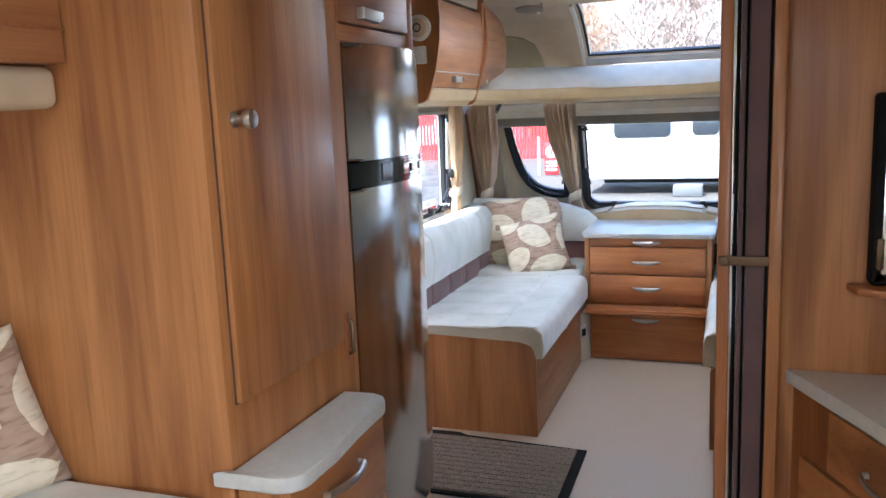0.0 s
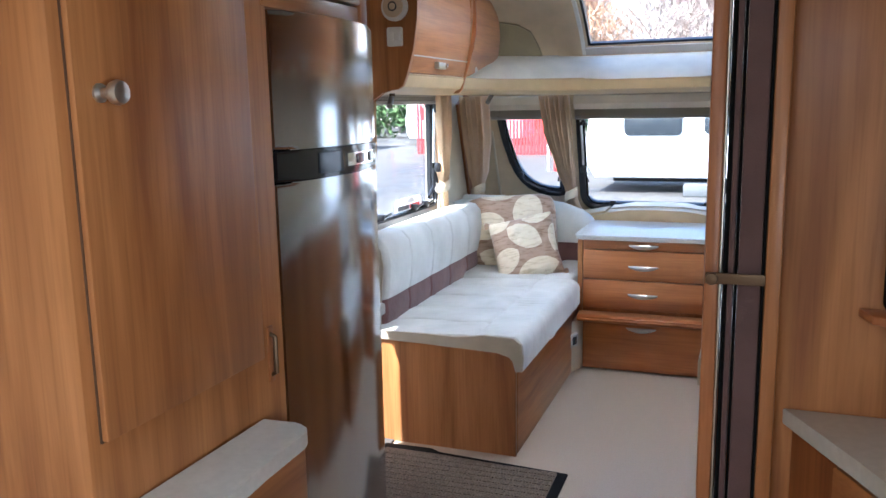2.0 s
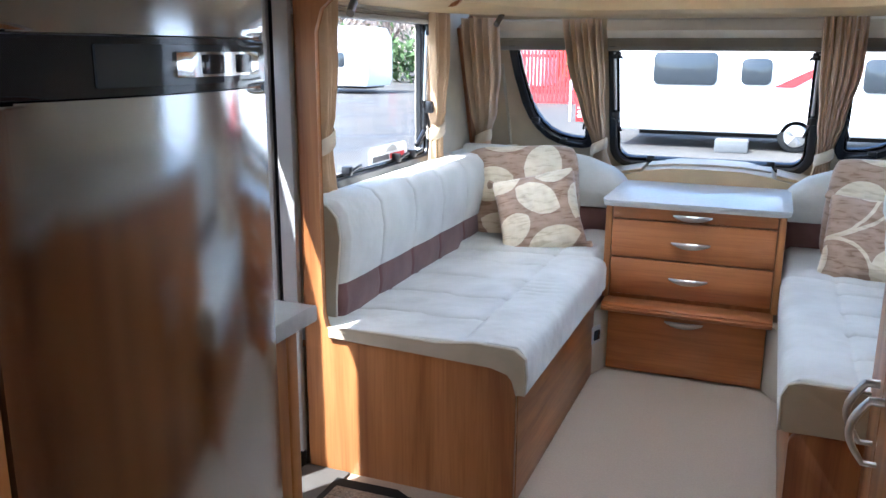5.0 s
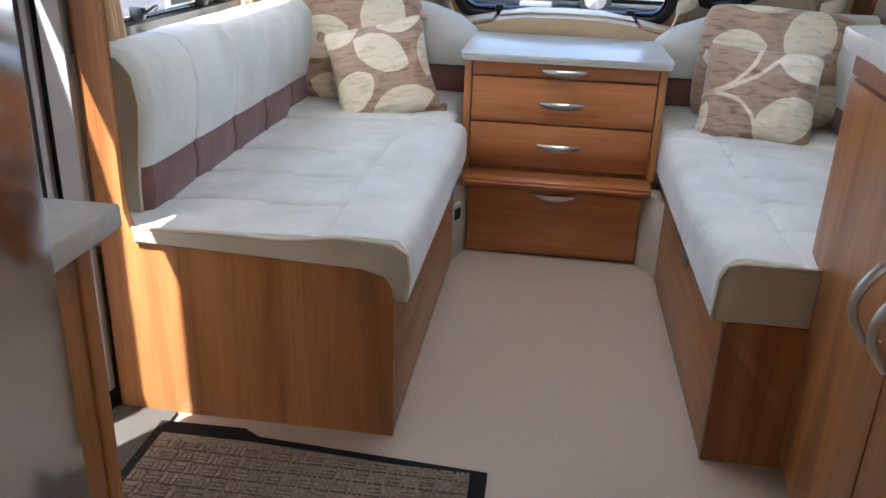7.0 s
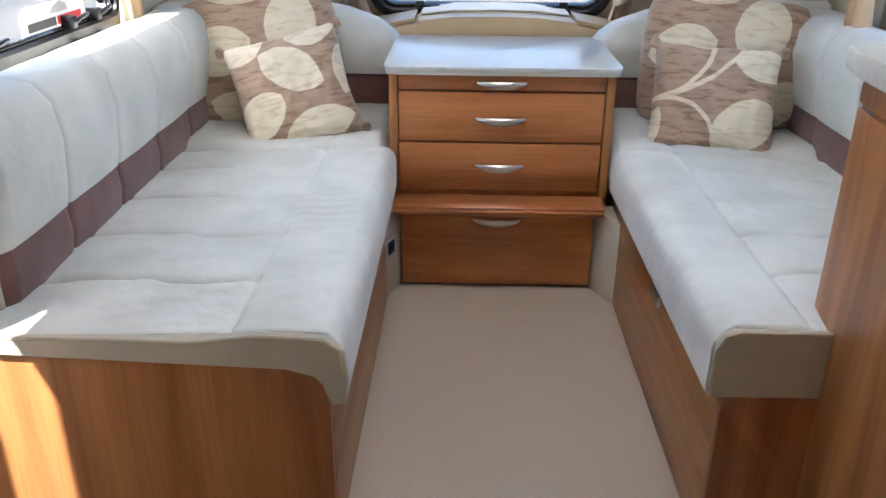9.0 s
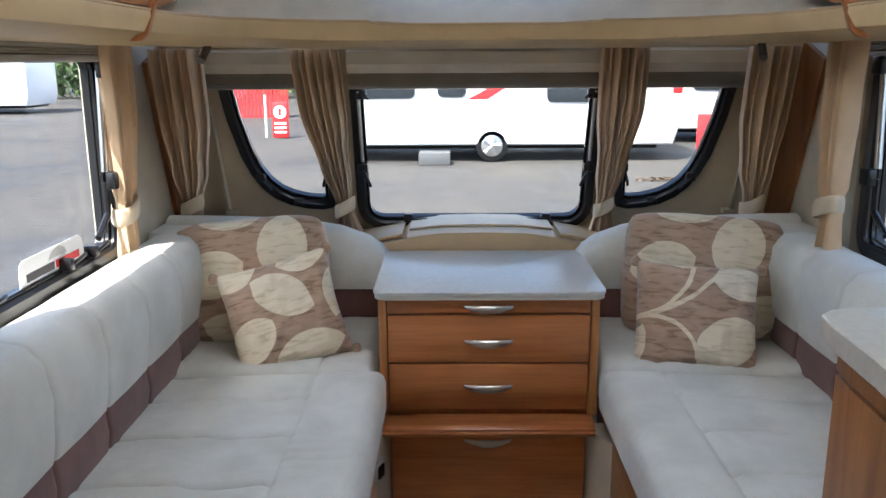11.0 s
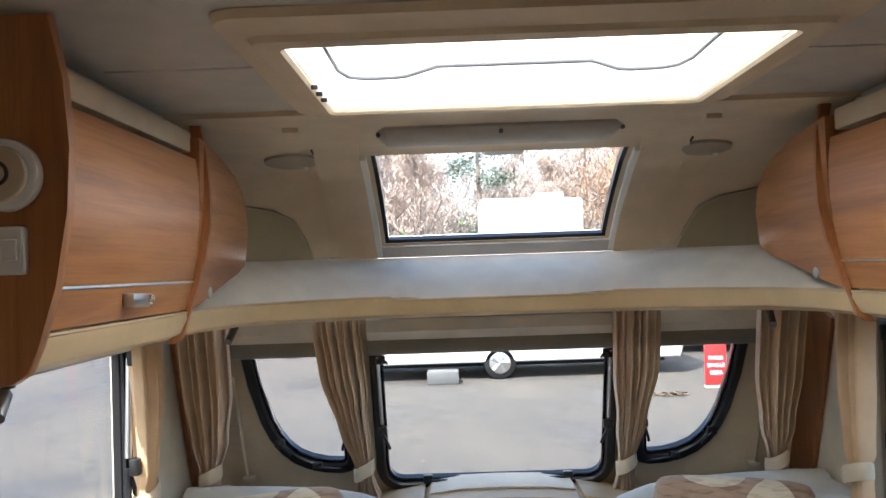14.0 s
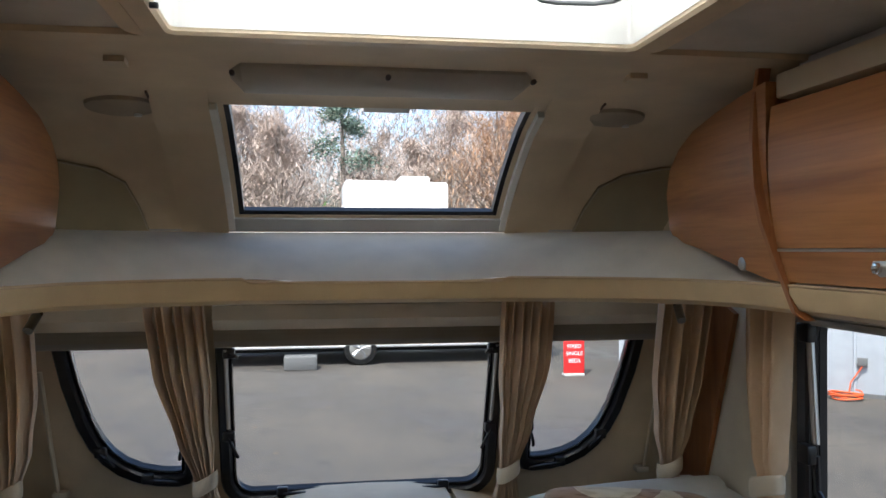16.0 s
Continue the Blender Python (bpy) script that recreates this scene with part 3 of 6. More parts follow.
# ---- windows ----
def window(name, outline, place, label, frame_w=0.025):
    w = thing(name, place(sum(u for u, v in outline) / len(outline), min(v for u, v in outline), 0), label, "window", kind="structure")
    inner = inset(outline, frame_w)
    seal = inset(outline, -0.012)
    part("frame", ring_frame(seal, inner, 0.028, place), RUBBER, w)
    part("reveal", ring_frame(inset(inner, -0.004), inset(inner, 0.004), 0.028, lambda u, v, d: place(u, v, d - 0.029)), RUBBER, w)
    inner2 = inset(inner, 0.011)
    part("inner_frame", ring_frame(inner, inner2, 0.012, place), BLACK, w, "gloss black inner frame")
    p = part("pane", sheet(inset(outline, frame_w - 0.004), [], -0.004, lambda u, v, d: place(u, v, d - 0.012)), GLASS, w)
    p.visible_shadow = False
    return w


def catch(parent, place, u, v, du, dv):
    """A black window catch: a block with a bent lever."""
    a = place(u, v, 0.02)
    part("catch", shake(box(a[0] - 0.018, a[0] + 0.018, a[1] - 0.018, a[1] + 0.006, a[2] - 0.016, a[2] + 0.016, 0.005), 0.0, 1), RUBBER, parent)
    q = [place(u, v, 0.035), place(u + du * 0.4, v + dv * 0.4 + 0.006, 0.045), place(u + du, v + dv, 0.04), place(u + du * 1.15, v + dv * 1.15 - 0.01, 0.03)]
    part("catch_lever", tube(q, 0.0055, 8), RUBBER, parent)


wc = window("window_front_centre", CENTRE_WIN, front, "wide front window in a thick black rubber frame")
for u in (-0.274, 0.256):
    catch(wc, front, u, 0.766, 0.07 if u < 0 else -0.07, 0.004)
for u, s in ((-0.436, 1), (0.402, -1)):
    catch(wc, front, u, 0.969, s * 0.022, -0.05)
    part("stay", tube([front(u, 1.258, 0.03), front(u, 1.0, 0.03)], 0.006, 8), SATIN, wc)
    catch(wc, front, u + s * 0.01, 1.242, s * 0.02, 0.0)
wl = window("window_front_left", LEFT_WIN, front, "small front window with a swept lower corner, black frame")
catch(wl, front, -0.689, 0.834, 0.09, -0.006)
catch(wl, front, -0.822, 0.93, 0.03, -0.03)
catch(wl, front, -0.566, 0.969, -0.02, -0.05)
wr = window("window_front_right", RIGHT_WIN, front, "small front window with a swept lower corner, black frame")
catch(wr, front, 0.654, 0.834, -0.09, -0.006)
catch(wr, front, 0.787, 0.93, -0.03, -0.03)
catch(wr, front, 0.531, 0.969, 0.02, -0.05)
for sx, nm in ((-1, "window_side_left"), (1, "window_side_right")):
    side = (lambda s: lambda u, v, w=0.0: (s * (XW - w), u, v))(sx)
    ws = window(nm, SIDE_WIN, side, "side window with rounded corners in a black rubber frame", 0.036)
    bm = tube([side(-0.02, 1.33, 0.03), side(-0.045, 1.05, 0.03)], 0.010, 10)
    part("stay", bm, ALU, ws, "aluminium window stay")
    for v in (1.34, 1.03):
        part("stay_joint", box(sx * XW - sx * 0.05 - 0.014, sx * XW - sx * 0.05 + 0.014, -0.06, -0.01, v - 0.03, v + 0.02, 0.006), RUBBER, ws)
    part("stay_lever", tube([side(-0.045, 1.02, 0.03), side(-0.05, 0.93, 0.03), side(-0.13, 0.875, 0.03)], 0.010, 8), RUBBER, ws)
    for u in (-0.15, -0.30, -0.70):
        catch(ws, side, u, 0.845, 0.06, 0.012)
window("window_rear", REAR_WIN, lambda u, v, w=0.0: (XW - w, u, v), "plain side window at the rear")


# ---- blinds over the windows ----
def blind(x0, x1):
    b = thing("roller_blind", front((x0 + x1) / 2, 1.30, 0.03), "rolled-up grey blind in a cassette over a front window", "blind", "front blinds")
    for name, v0, v1, w0, w1, m in (("cassette", 1.322, 1.396, 0.008, 0.055, GREY), ("pleat", 1.309, 1.319, 0.008, 0.046, PLEAT_GREY), ("pleat", 1.297, 1.307, 0.008, 0.050, PLEAT_GREY), ("pleat", 1.285, 1.295, 0.008, 0.046, PLEAT_GREY), ("bottom_bar", 1.266, 1.282, 0.008, 0.050, GREY_L)):
        rows = []
        for x in (x0, x0 + 0.006, x1 - 0.006, x1):
            k = 0.9 if x in (x0, x1) else 1.0
            mid = (v0 + v1) / 2
            ring = [(v0, w0), (v0, w1 * 0.7), (mid, w1), (v1, w1 * 0.7), (v1, w0)]
            rows.append([front(x, mid + (v - mid) * k, w) for v, w in ring])
        part(name, loft(rows), m, b)


blind(-0.974, -0.535)
blind(-0.467, 0.437)
blind(0.50, 0.945)
for sx in (-1, 1):
    b = thing("side_blind", (sx * 1.09, -0.4, 1.37), "rolled-up grey blind over a side window", "blind", "side blinds")
    # Shade on the cassette is put into its darker grey.
    part("cassette", box(sx * 1.09 - 0.028, sx * 1.09 + 0.028, -1.08, 0.06, 1.388, 1.45, 0.012, 3), GREY_SHADE, b)
    for k in range(2):
        part("pleat", box(sx * 1.088 - 0.020, sx * 1.088 + 0.020, -1.08, 0.06, 1.374 + 0.007 * k, 1.380 + 0.007 * k, 0.002, 1), PLEAT_GREY, b)
    part("bottom_bar", box(sx * 1.088 - 0.022, sx * 1.088 + 0.022, -1.08, 0.06, 1.354, 1.372, 0.006), GREY_L, b)
    part("guide", box(sx * 1.10 - 0.018, sx * 1.10 + 0.018, 0.055, 0.085, 0.76, 1.384, 0.004), WALL, b, "cream blind guide")


# ---- curtains ----
def curtain(spine, widths, depths, across, tie, tie_w, label, folds=5, seed=0):
    """A gathered curtain along a spine of places, pinched by a tieback."""
    ax = Vector(across).normalized()
    out = Vector((ax.y, -ax.x, 0))
    base = spine[-1]
    c = thing("curtain", base, label, "curtain", "window curtains")
    n, m = 46, 60
    rows = []
    for j in range(n + 1):
        k = j / n * (len(spine) - 1)
        i = min(int(k), len(spine) - 2)
        f = k - i
        e = f * f * (3 - 2 * f)
        p = Vector(spine[i]).lerp(Vector(spine[i + 1]), f)
        w, d = widths[i] + (widths[i + 1] - widths[i]) * e, depths[i] + (depths[i + 1] - depths[i]) * e
        ring = []
        for t in range(m + 1):
            s = t / m
            ph = s * folds * 2 * math.pi + seed
            wob = 0.35 * noise.noise(Vector((s * 6 + seed, j * 0.09, 0)))
            ring.append(p + ax * w * (s - 0.5 + 0.05 * wob) + out * d * (0.55 * math.sin(ph + wob) + 0.3 * math.sin(ph * 0.53 + 1.3) + 0.3 * math.cos((s - 0.5) * math.pi)))
        back = [q - out * (0.006 + d * 0.55) for q in (ring[-1], ring[0])]
        rows.append(ring + back)
    part("cloth", loft(rows), CURTAIN, c, sharp=60)
    t = Vector(tie)
    hoop = []
    for v, r in ((-0.026, 0.94), (-0.021, 1.03), (0.0, 1.06), (0.021, 1.03), (0.026, 0.94)):
        hoop.append([t + Vector((0, 0, v)) + ax * (tie_w / 2 * r * math.cos(q)) + Vector((0, 0, 0.018 * math.cos(q))) + out * 0.036 * r * math.sin(q) for q in (2 * math.pi * k / 26 for k in range(26))])
    part("tieback", loft(hoop, True, False), TIE_M, c, "cream fabric tieback")
    return c


for sx, dx in ((-1, -0.012), (1, -0.062)):
    P = lambda x, y, z: (sx * x + dx, y, z)
    Q = lambda x, y, z: (sx * x + dx + (0.03 - (z - 0.82) * 0.092 if sx > 0 else 0.0), y, z)
    curtain([Q(0.563, 0.495, 1.390), Q(0.550, 0.567, 1.182), Q(0.521, 0.637, 0.971), Q(0.500, 0.696, 0.835), Q(0.495, 0.709, 0.794), Q(0.480, 0.751, 0.659)],
            (0.165, 0.16, 0.105, 0.062, 0.062, 0.11), (0.05, 0.05, 0.042, 0.024, 0.024, 0.045), (1, 0, 0), Q(0.497, 0.700, 0.814), 0.074, "tan gathered curtain between two front windows", 6, 0.4 * sx)
    curtain([P(0.988, 0.358, 1.392), P(0.995, 0.431, 1.167), P(1.008, 0.494, 0.979), P(1.026, 0.546, 0.864), P(1.029, 0.556, 0.823), P(1.029, 0.588, 0.687)],
            (0.155, 0.15, 0.11, 0.065, 0.06, 0.09), (0.055, 0.055, 0.045, 0.027, 0.027, 0.045), (1, 0, 0), P(1.026, 0.546, 0.846), 0.080, "tan gathered curtain in the front corner", 5, 1.1 + sx)
    curtain([P(1.055, 0.02, 1.42), P(1.055, 0.03, 1.2), P(1.055, 0.025, 1.0), P(1.055, 0.02, 0.95), P(1.055, 0.015, 0.90), P(1.055, 0.01, 0.79)],
            (0.18, 0.16, 0.12, 0.095, 0.095, 0.10), (0.038, 0.038, 0.032, 0.022, 0.022, 0.03), (0, -sx, 0), P(1.055, 0.02, 0.93), 0.115, "tan curtain tied back beside the side window", 4, 2.0 + sx)
curtain([(-1.055, -0.95, 1.42), (-1.055, -0.95, 1.2), (-1.055, -0.95, 1.05), (-1.055, -0.95, 0.99), (-1.055, -0.95, 0.95), (-1.055, -0.95, 0.79)],
        (0.18, 0.16, 0.12, 0.10, 0.10, 0.13), (0.038, 0.038, 0.032, 0.022, 0.022, 0.03), (0, 1, 0), (-1.055, -0.95, 0.97), 0.12, "tan curtain tied back beside the side window", 4, 3.0)


# ---- lounge seats ----
def stitch(path, r=0.0035):
    return tube(path, r, 6)


def quilted(x0, x1, y0, y1, z0, z1, seams_x, seams_y, edge, nx=150, ny=240, drop=0.0, flat_end=1.0, tilt=0.0, tuck=0.0):
    """A padded cushion whose top sinks along its seams."""
    bm = bmesh.new()
    grid = {}
    for i in range(nx + 1):
        for j in range(ny + 1):
            x, y = x0 + (x1 - x0) * i / nx, y0 + (y1 - y0) * j / ny
            d = min(x - x0, x1 - x, (y - y0) * flat_end, y1 - y)
            z = z1 - (edge - math.sqrt(max(0.0, edge * edge - (edge - min(d, edge)) ** 2)))
            for s in seams_x:
                z -= 0.009 * math.exp(-(abs(x - s) / 0.010) ** 1.3)
            for s, a, b in seams_y:
                if a - 0.01 <= x <= b + 0.01:
                    wave = s + 0.014 * math.sin((x - a) / max(0.01, b - a) * math.pi * 2) + 0.012 * math.exp(-((x - (a + b) / 2) / 0.03) ** 2)
                    z -= 0.013 * math.exp(-(abs(y - wave) / 0.0075) ** 1.2)
            z -= 0.0045 * tuck * math.exp(-((y + 0.62) / 0.10) ** 2) * max(0.0, math.sin((y + 0.62 + 0.05 * (x + 0.4)) * 150)) * math.exp(-((x + 0.43) / 0.055) ** 2)
            z -= tilt * min(1.0, max(0.0, (abs(x) - 0.40) / 0.5))
            z += 0.004 * noise.noise(Vector((x * 6, y * 6, 1.0))) + 0.0016 * noise.noise(Vector((x * 22, y * 30, 4.0)))
            grid[i, j] = bm.verts.new((x, y, z))
    for i in range(nx):
        for j in range(ny):
            bm.faces.new((grid[i, j], grid[i + 1, j], grid[i + 1, j + 1], grid[i, j + 1]))
    rim = [grid[i, 0] for i in range(nx + 1)] + [grid[nx, j] for j in range(1, ny + 1)] + [grid[i, ny] for i in range(nx - 1, -1, -1)] + [grid[0, j] for j in range(ny - 1, 0, -1)]
    low = [bm.verts.new((v.co.x, v.co.y, drop if drop and abs(v.co.x) < min(abs(x0), abs(x1)) + 1e-4 else z0)) for v in rim]
    for k in range(len(rim)):
        q = (k + 1) % len(rim)
        bm.faces.new((rim[k], low[k], low[q], rim[q]))
    return bm


# left seat: base, cushions, backrests
base = thing("sofa_base", (-0.72, -0.6, 0.0), "pear-wood base box of the bench seat beside the doorway", "sofa base", "bench bases")
part("front_panel", box(-0.352, -0.332, -1.165, 0.10, 0.0, 0.40, 0.002), WOOD_Y, base)
part("end_panel", prism([(-0.985, 0.0), (-0.331, 0.0), (-0.331, 0.395), (-0.338, 0.412), (-0.352, 0.42), (-0.84, 0.428), (-0.89, 0.435), (-0.915, 0.46), (-0.925, 0.50), (-0.925, 1.30), (-0.905, 1.36), (-0.85, 1.402), (-0.785, 1.410), (-0.762, 1.425), (-0.748, 1.46), (-0.720, 1.55), (-0.701, 1.66), (-0.696, 1.75), (-0.704, 1.85), (-0.722, 1.945), (-1.115, 1.945), (-1.115, 1.44), (-1.0, 1.42), (-0.985, 1.39)], "y", -1.20, -1.178, 0.003), WOOD_Z, base, "tall pear-wood end panel with a curved edge")
part("locker_latch", box(-0.333, -0.318, -0.66, -0.57, 0.315, 0.345, 0.006), SATIN, base, "satin pull on the base")
part("top_board", box(-1.11, -0.352, -1.176, 0.40, 0.38, 0.40), WOOD_Y, base)

seat = thing("seat_cushion", (-0.62, -0.64, 0.40), "long ivory suede seat cushion with quilted seams", "cushion", "seat cushions")
part("top_cover", quilted(-1.10, -0.302, -1.197, -0.085, 0.42, 0.478, (-0.50,), ((-0.97, -0.93, -0.50), (-0.74, -0.93, -0.50), (-0.51, -0.93, -0.50), (-0.28, -0.93, -0.50)), 0.045, drop=0.348, flat_end=3.5, tilt=0.024, tuck=1.0), SEAT, seat)
part("end_border", prism([(-0.90, 0.43), (-0.40, 0.422), (-0.35, 0.408), (-0.334, 0.39), (-0.328, 0.345), (-0.302, 0.349), (-0.297, 0.40), (-0.302, 0.452), (-0.33, 0.475), (-0.45, 0.478), (-0.50, 0.472), (-0.56, 0.464), (-0.70, 0.466), (-0.90, 0.462)], "y", -1.213, -1.19, 0.005), SEAT_EDGE, seat, "beige end border with piping")
part("piping", stitch([(-0.90, -1.21, 0.463), (-0.70, -1.212, 0.467), (-0.56, -1.213, 0.465), (-0.45, -1.213, 0.479), (-0.335, -1.212, 0.476), (-0.306, -1.212, 0.455), (-0.299, -1.212, 0.40), (-0.304, -1.212, 0.35)], 0.004), SEAT_EDGE, seat)
far = thing("corner_seat_cushion", (-0.6, 0.17, 0.40), "ivory suede corner seat cushion beside the drawers", "cushion", "seat cushions")
part("cover", quilted(-1.10, -0.338, -0.08, 0.44, 0.40, 0.472, (-0.50,), (), 0.04, 80, 60), SEAT, far)


def backrest(x0, x1, y0, y1, n, sx, label):
    """A side backrest: ivory upper with upright channels, brown lower band."""
    b = thing("backrest", ((x0 + x1) / 2, (y0 + y1) / 2, 0.45), label, "backrest", "side backrests")
    inner = x1 if sx < 0 else x0
    outer = x0 if sx < 0 else x1
    for name, prof, m in (("upper_pad", [(0.0, 0.558), (-0.008, 0.60), (-0.016, 0.70), (-0.004, 0.77), (0.03, 0.806), (0.08, 0.815), (0.13, 0.806), (0.155, 0.79), (0.155, 0.558)], SEAT), ("lower_band", [(0.006, 0.448), (-0.002, 0.50), (0.004, 0.555), (0.155, 0.555), (0.155, 0.448)], BROWN)):
        rows = []
        steps = n * 60
        deep = 0.011 if m is SEAT else 0.009
        for k in range(steps + 1):
            y = y0 + (y1 - y0) * k / steps
            gap = abs((k + 30) % 60 - 30) * (y1 - y0) / steps
            puff = deep * (1 - math.exp(-(gap / 0.0055) ** 1.3)) * (0.75 + 0.25 * math.sin(k / 60 * math.pi) ** 2)
            e = max(0.0, 0.012 - min(k, steps - k) * 0.0018)
            rows.append([(inner + sx * (d - puff * (d < 0.05) + e * (d < 0.1)), y, z + puff * 0.35 * (z > 0.75) - e * (z > 0.75)) for d, z in prof])
        part(name, loft(rows), m, b, "" if m is SEAT else "brown suede lower band", sharp=50)
    ends = [(0.012, 0.45), (0.010, 0.55), (0.002, 0.62), (-0.006, 0.70), (0.004, 0.765), (0.036, 0.80), (0.085, 0.81), (0.135, 0.80), (0.156, 0.78), (0.156, 0.45)]
    part("end_cover", prism([(inner + sx * d, z) for d, z in ends], "y", y0 - 0.010, y0 + 0.003, 0.003), SEAT_EDGE, b, "beige end cover")
    return b


backrest(-1.09, -0.925, -1.085, 0.235, 5, -1, "ivory channelled backrest with a brown band, along the side wall")
backrest(0.925, 1.09, -1.05, 0.235, 5, 1, "ivory channelled backrest with a brown band, along the side wall")


def front_back(sx, label):
    b = thing("front_backrest_cushion", (sx * 0.7, 0.47, 0.45), label, "backrest", "front backrests")
    rows = []
    for u, zt in ((0.328, 0.695), (0.345, 0.715), (0.40, 0.755), (0.50, 0.79), (0.62, 0.81), (0.80, 0.82), (1.0, 0.825), (1.10, 0.825)):
        y = 0.40 + 0.02 * (u - 0.33)
        rows.append([(sx * u, y + d, z) for d, z in ((0.0, 0.575), (-0.012, 0.64), (0.0, zt - 0.04), (0.03, zt - 0.008), (0.07, zt), (0.12, zt - 0.01), (0.15, zt - 0.04), (0.15, 0.575))])
    part("upper_pad", loft(rows), SEAT, b, sharp=50)
    part("lower_band", box(min(sx * 0.332, sx * 1.10), max(sx * 0.332, sx * 1.10), 0.412, 0.54, 0.45, 0.572, 0.008), BROWN, b, "dark brown suede lower band")
    # wedge that fills the corner behind the cushions
    part("corner_pad", prism(rounded(min(sx * 0.93, sx * 1.11), max(sx * 0.93, sx * 1.11), 0.245, 0.60, 0.05), "z", 0.45, 0.80, 0.03, 3), SEAT, b)


front_back(-1, "ivory front backrest with a sloping end, brown band below")
front_back(1, "ivory front backrest with a sloping end, brown band below")

# right seat
base = thing("sofa_base", (0.74, -0.55, 0.0), "pear-wood base box of the bench seat beside the kitchen", "sofa base", "bench bases")
part("front_panel", box(0.358, 0.378, -1.135, 0.10, 0.0, 0.36, 0.002), WOOD_Y, base)
part("end_panel", prism(rounded(0.357, 0.62, 0.0, 0.345, (0.0, 0.0, 0.0, 0.03)), "y", -1.160, -1.137, 0.003), WOOD_DARK_SHADED, base)
part("top_board", box(0.378, 1.11, -1.136, 0.40, 0.33, 0.35), WOOD_Y, base)
part("locker_latch", box(0.345, 0.360, -0.70, -0.61, 0.275, 0.305, 0.006), SATIN, base, "satin pull on the base")
seat = thing("seat_cushion", (0.7, -0.6, 0.35), "long ivory suede seat cushion with quilted seams", "cushion", "seat cushions")
part("top_cover", quilted(0.328, 1.10, -1.150, -0.085, 0.35, 0.480, (0.505,), ((-0.91, 0.505, 0.92), (-0.71, 0.505, 0.92), (-0.49, 0.505, 0.92), (-0.27, 0.505, 0.92)), 0.05, flat_end=3.0, tilt=0.024), SEAT, seat)
part("end_border", prism(rounded(0.333, 0.60, 0.347, 0.474, (0.012, 0.0, 0.0, 0.03)), "y", -1.163, -1.140, 0.005), SEAT_EDGE, seat, "beige end border with piping")
part("piping", stitch([(0.332, -1.162, 0.35), (0.332, -1.163, 0.44), (0.345, -1.163, 0.468), (0.37, -1.163, 0.477), (0.60, -1.163, 0.477)], 0.004), SEAT_EDGE, seat)
far = thing("corner_seat_cushion", (0.6, 0.17, 0.35), "ivory suede corner seat cushion beside the drawers", "cushion", "seat cushions")
part("cover", quilted(0.338, 1.10, -0.08, 0.44, 0.355, 0.472, (0.505,), (), 0.04, 80, 60), SEAT, far)


# ---- scatter cushions ----
def scatter(centre, size_u, size_v, thick, tilt, turn, roll, mat, label, group="scatter cushions", seed=0.0, knots=False, ears=True):
    """A soft square cushion with pinched corners, in its own frame: x across, z up, y through."""
    bm = bmesh.new()
    n = 44
    faces = {}
    for side in (-1, 1):
        for i in range(n + 1):
            for j in range(n + 1):
                a, b = 2 * i / n - 1, 2 * j / n - 1
                pin_a, pin_b = (1 - 0.05 * (1 - b * b), 1 - 0.05 * (1 - a * a)) if ears else (1 - 0.09 * b ** 6, 1 - 0.09 * a ** 6)
                wave = 0.018 * noise.noise(Vector((a * 2.4 + seed * 3, b * 1.7, 5.0)))
                pin_a, pin_b = pin_a + wave, pin_b + wave
                bulge = ((1 - a ** 4) * (1 - b ** 4)) ** 0.42
                wr = 0.014 * noise.noise(Vector((a * 2.3 + seed, b * 2.3, side))) + 0.009 * noise.noise(Vector((a * 7 + seed, b * 5, side))) + 0.004 * noise.noise(Vector((a * 17 + seed, b * 13, side)))
                p = Vector((a * size_u / 2 * pin_a, side * (thick / 2 * bulge + wr * bulge), b * size_v / 2 * pin_b))
                edge = i in (0, n) or j in (0, n)
                if edge and side == 1:
                    faces[side, i, j] = faces[-1, i, j]
                else:
                    faces[side, i, j] = bm.verts.new(p)
        for i in range(n):
            for j in range(n):
                q = [faces[side, i, j], faces[side, i + 1, j], faces[side, i + 1, j + 1], faces[side, i, j + 1]]
                bm.faces.new(q if side < 0 else q[::-1])
    for f in bm.faces:
        f.smooth = True
    me = bpy.data.meshes.new("scatter_cushion")
    bm.to_mesh(me)
    bm.free()
    me.materials.append(mat)
    ob = new("scatter_cushion", me)
    ob.matrix_world = pose(*centre, tilt, roll, turn)
    for ca in (-1, 1) if knots else ():
        for cb in (-1, 1):
            corner = Vector((ca * size_u / 2 * 0.93, 0, cb * size_v / 2 * 0.93))
            away = Vector((ca, 0, cb * 0.45)).normalized()
            side, up = Vector((-away.z, 0, away.x)), Vector((0, 1, 0))
            rows = []
            for u, r in ((-0.020, 0.018), (-0.004, 0.013), (0.002, 0.010), (0.008, 0.012), (0.018, 0.017), (0.027, 0.016), (0.033, 0.007)):
                rows.append([(corner + away * u + (side * math.cos(q) + up * math.sin(q)) * r * (1 + 0.22 * math.cos(3 * q + seed + ca))) for q in (2 * math.pi * k / 14 for k in range(14))])
            part("corner_knot", loft(rows), mat, ob)
    return tagged(ob, label, "cushion", group)


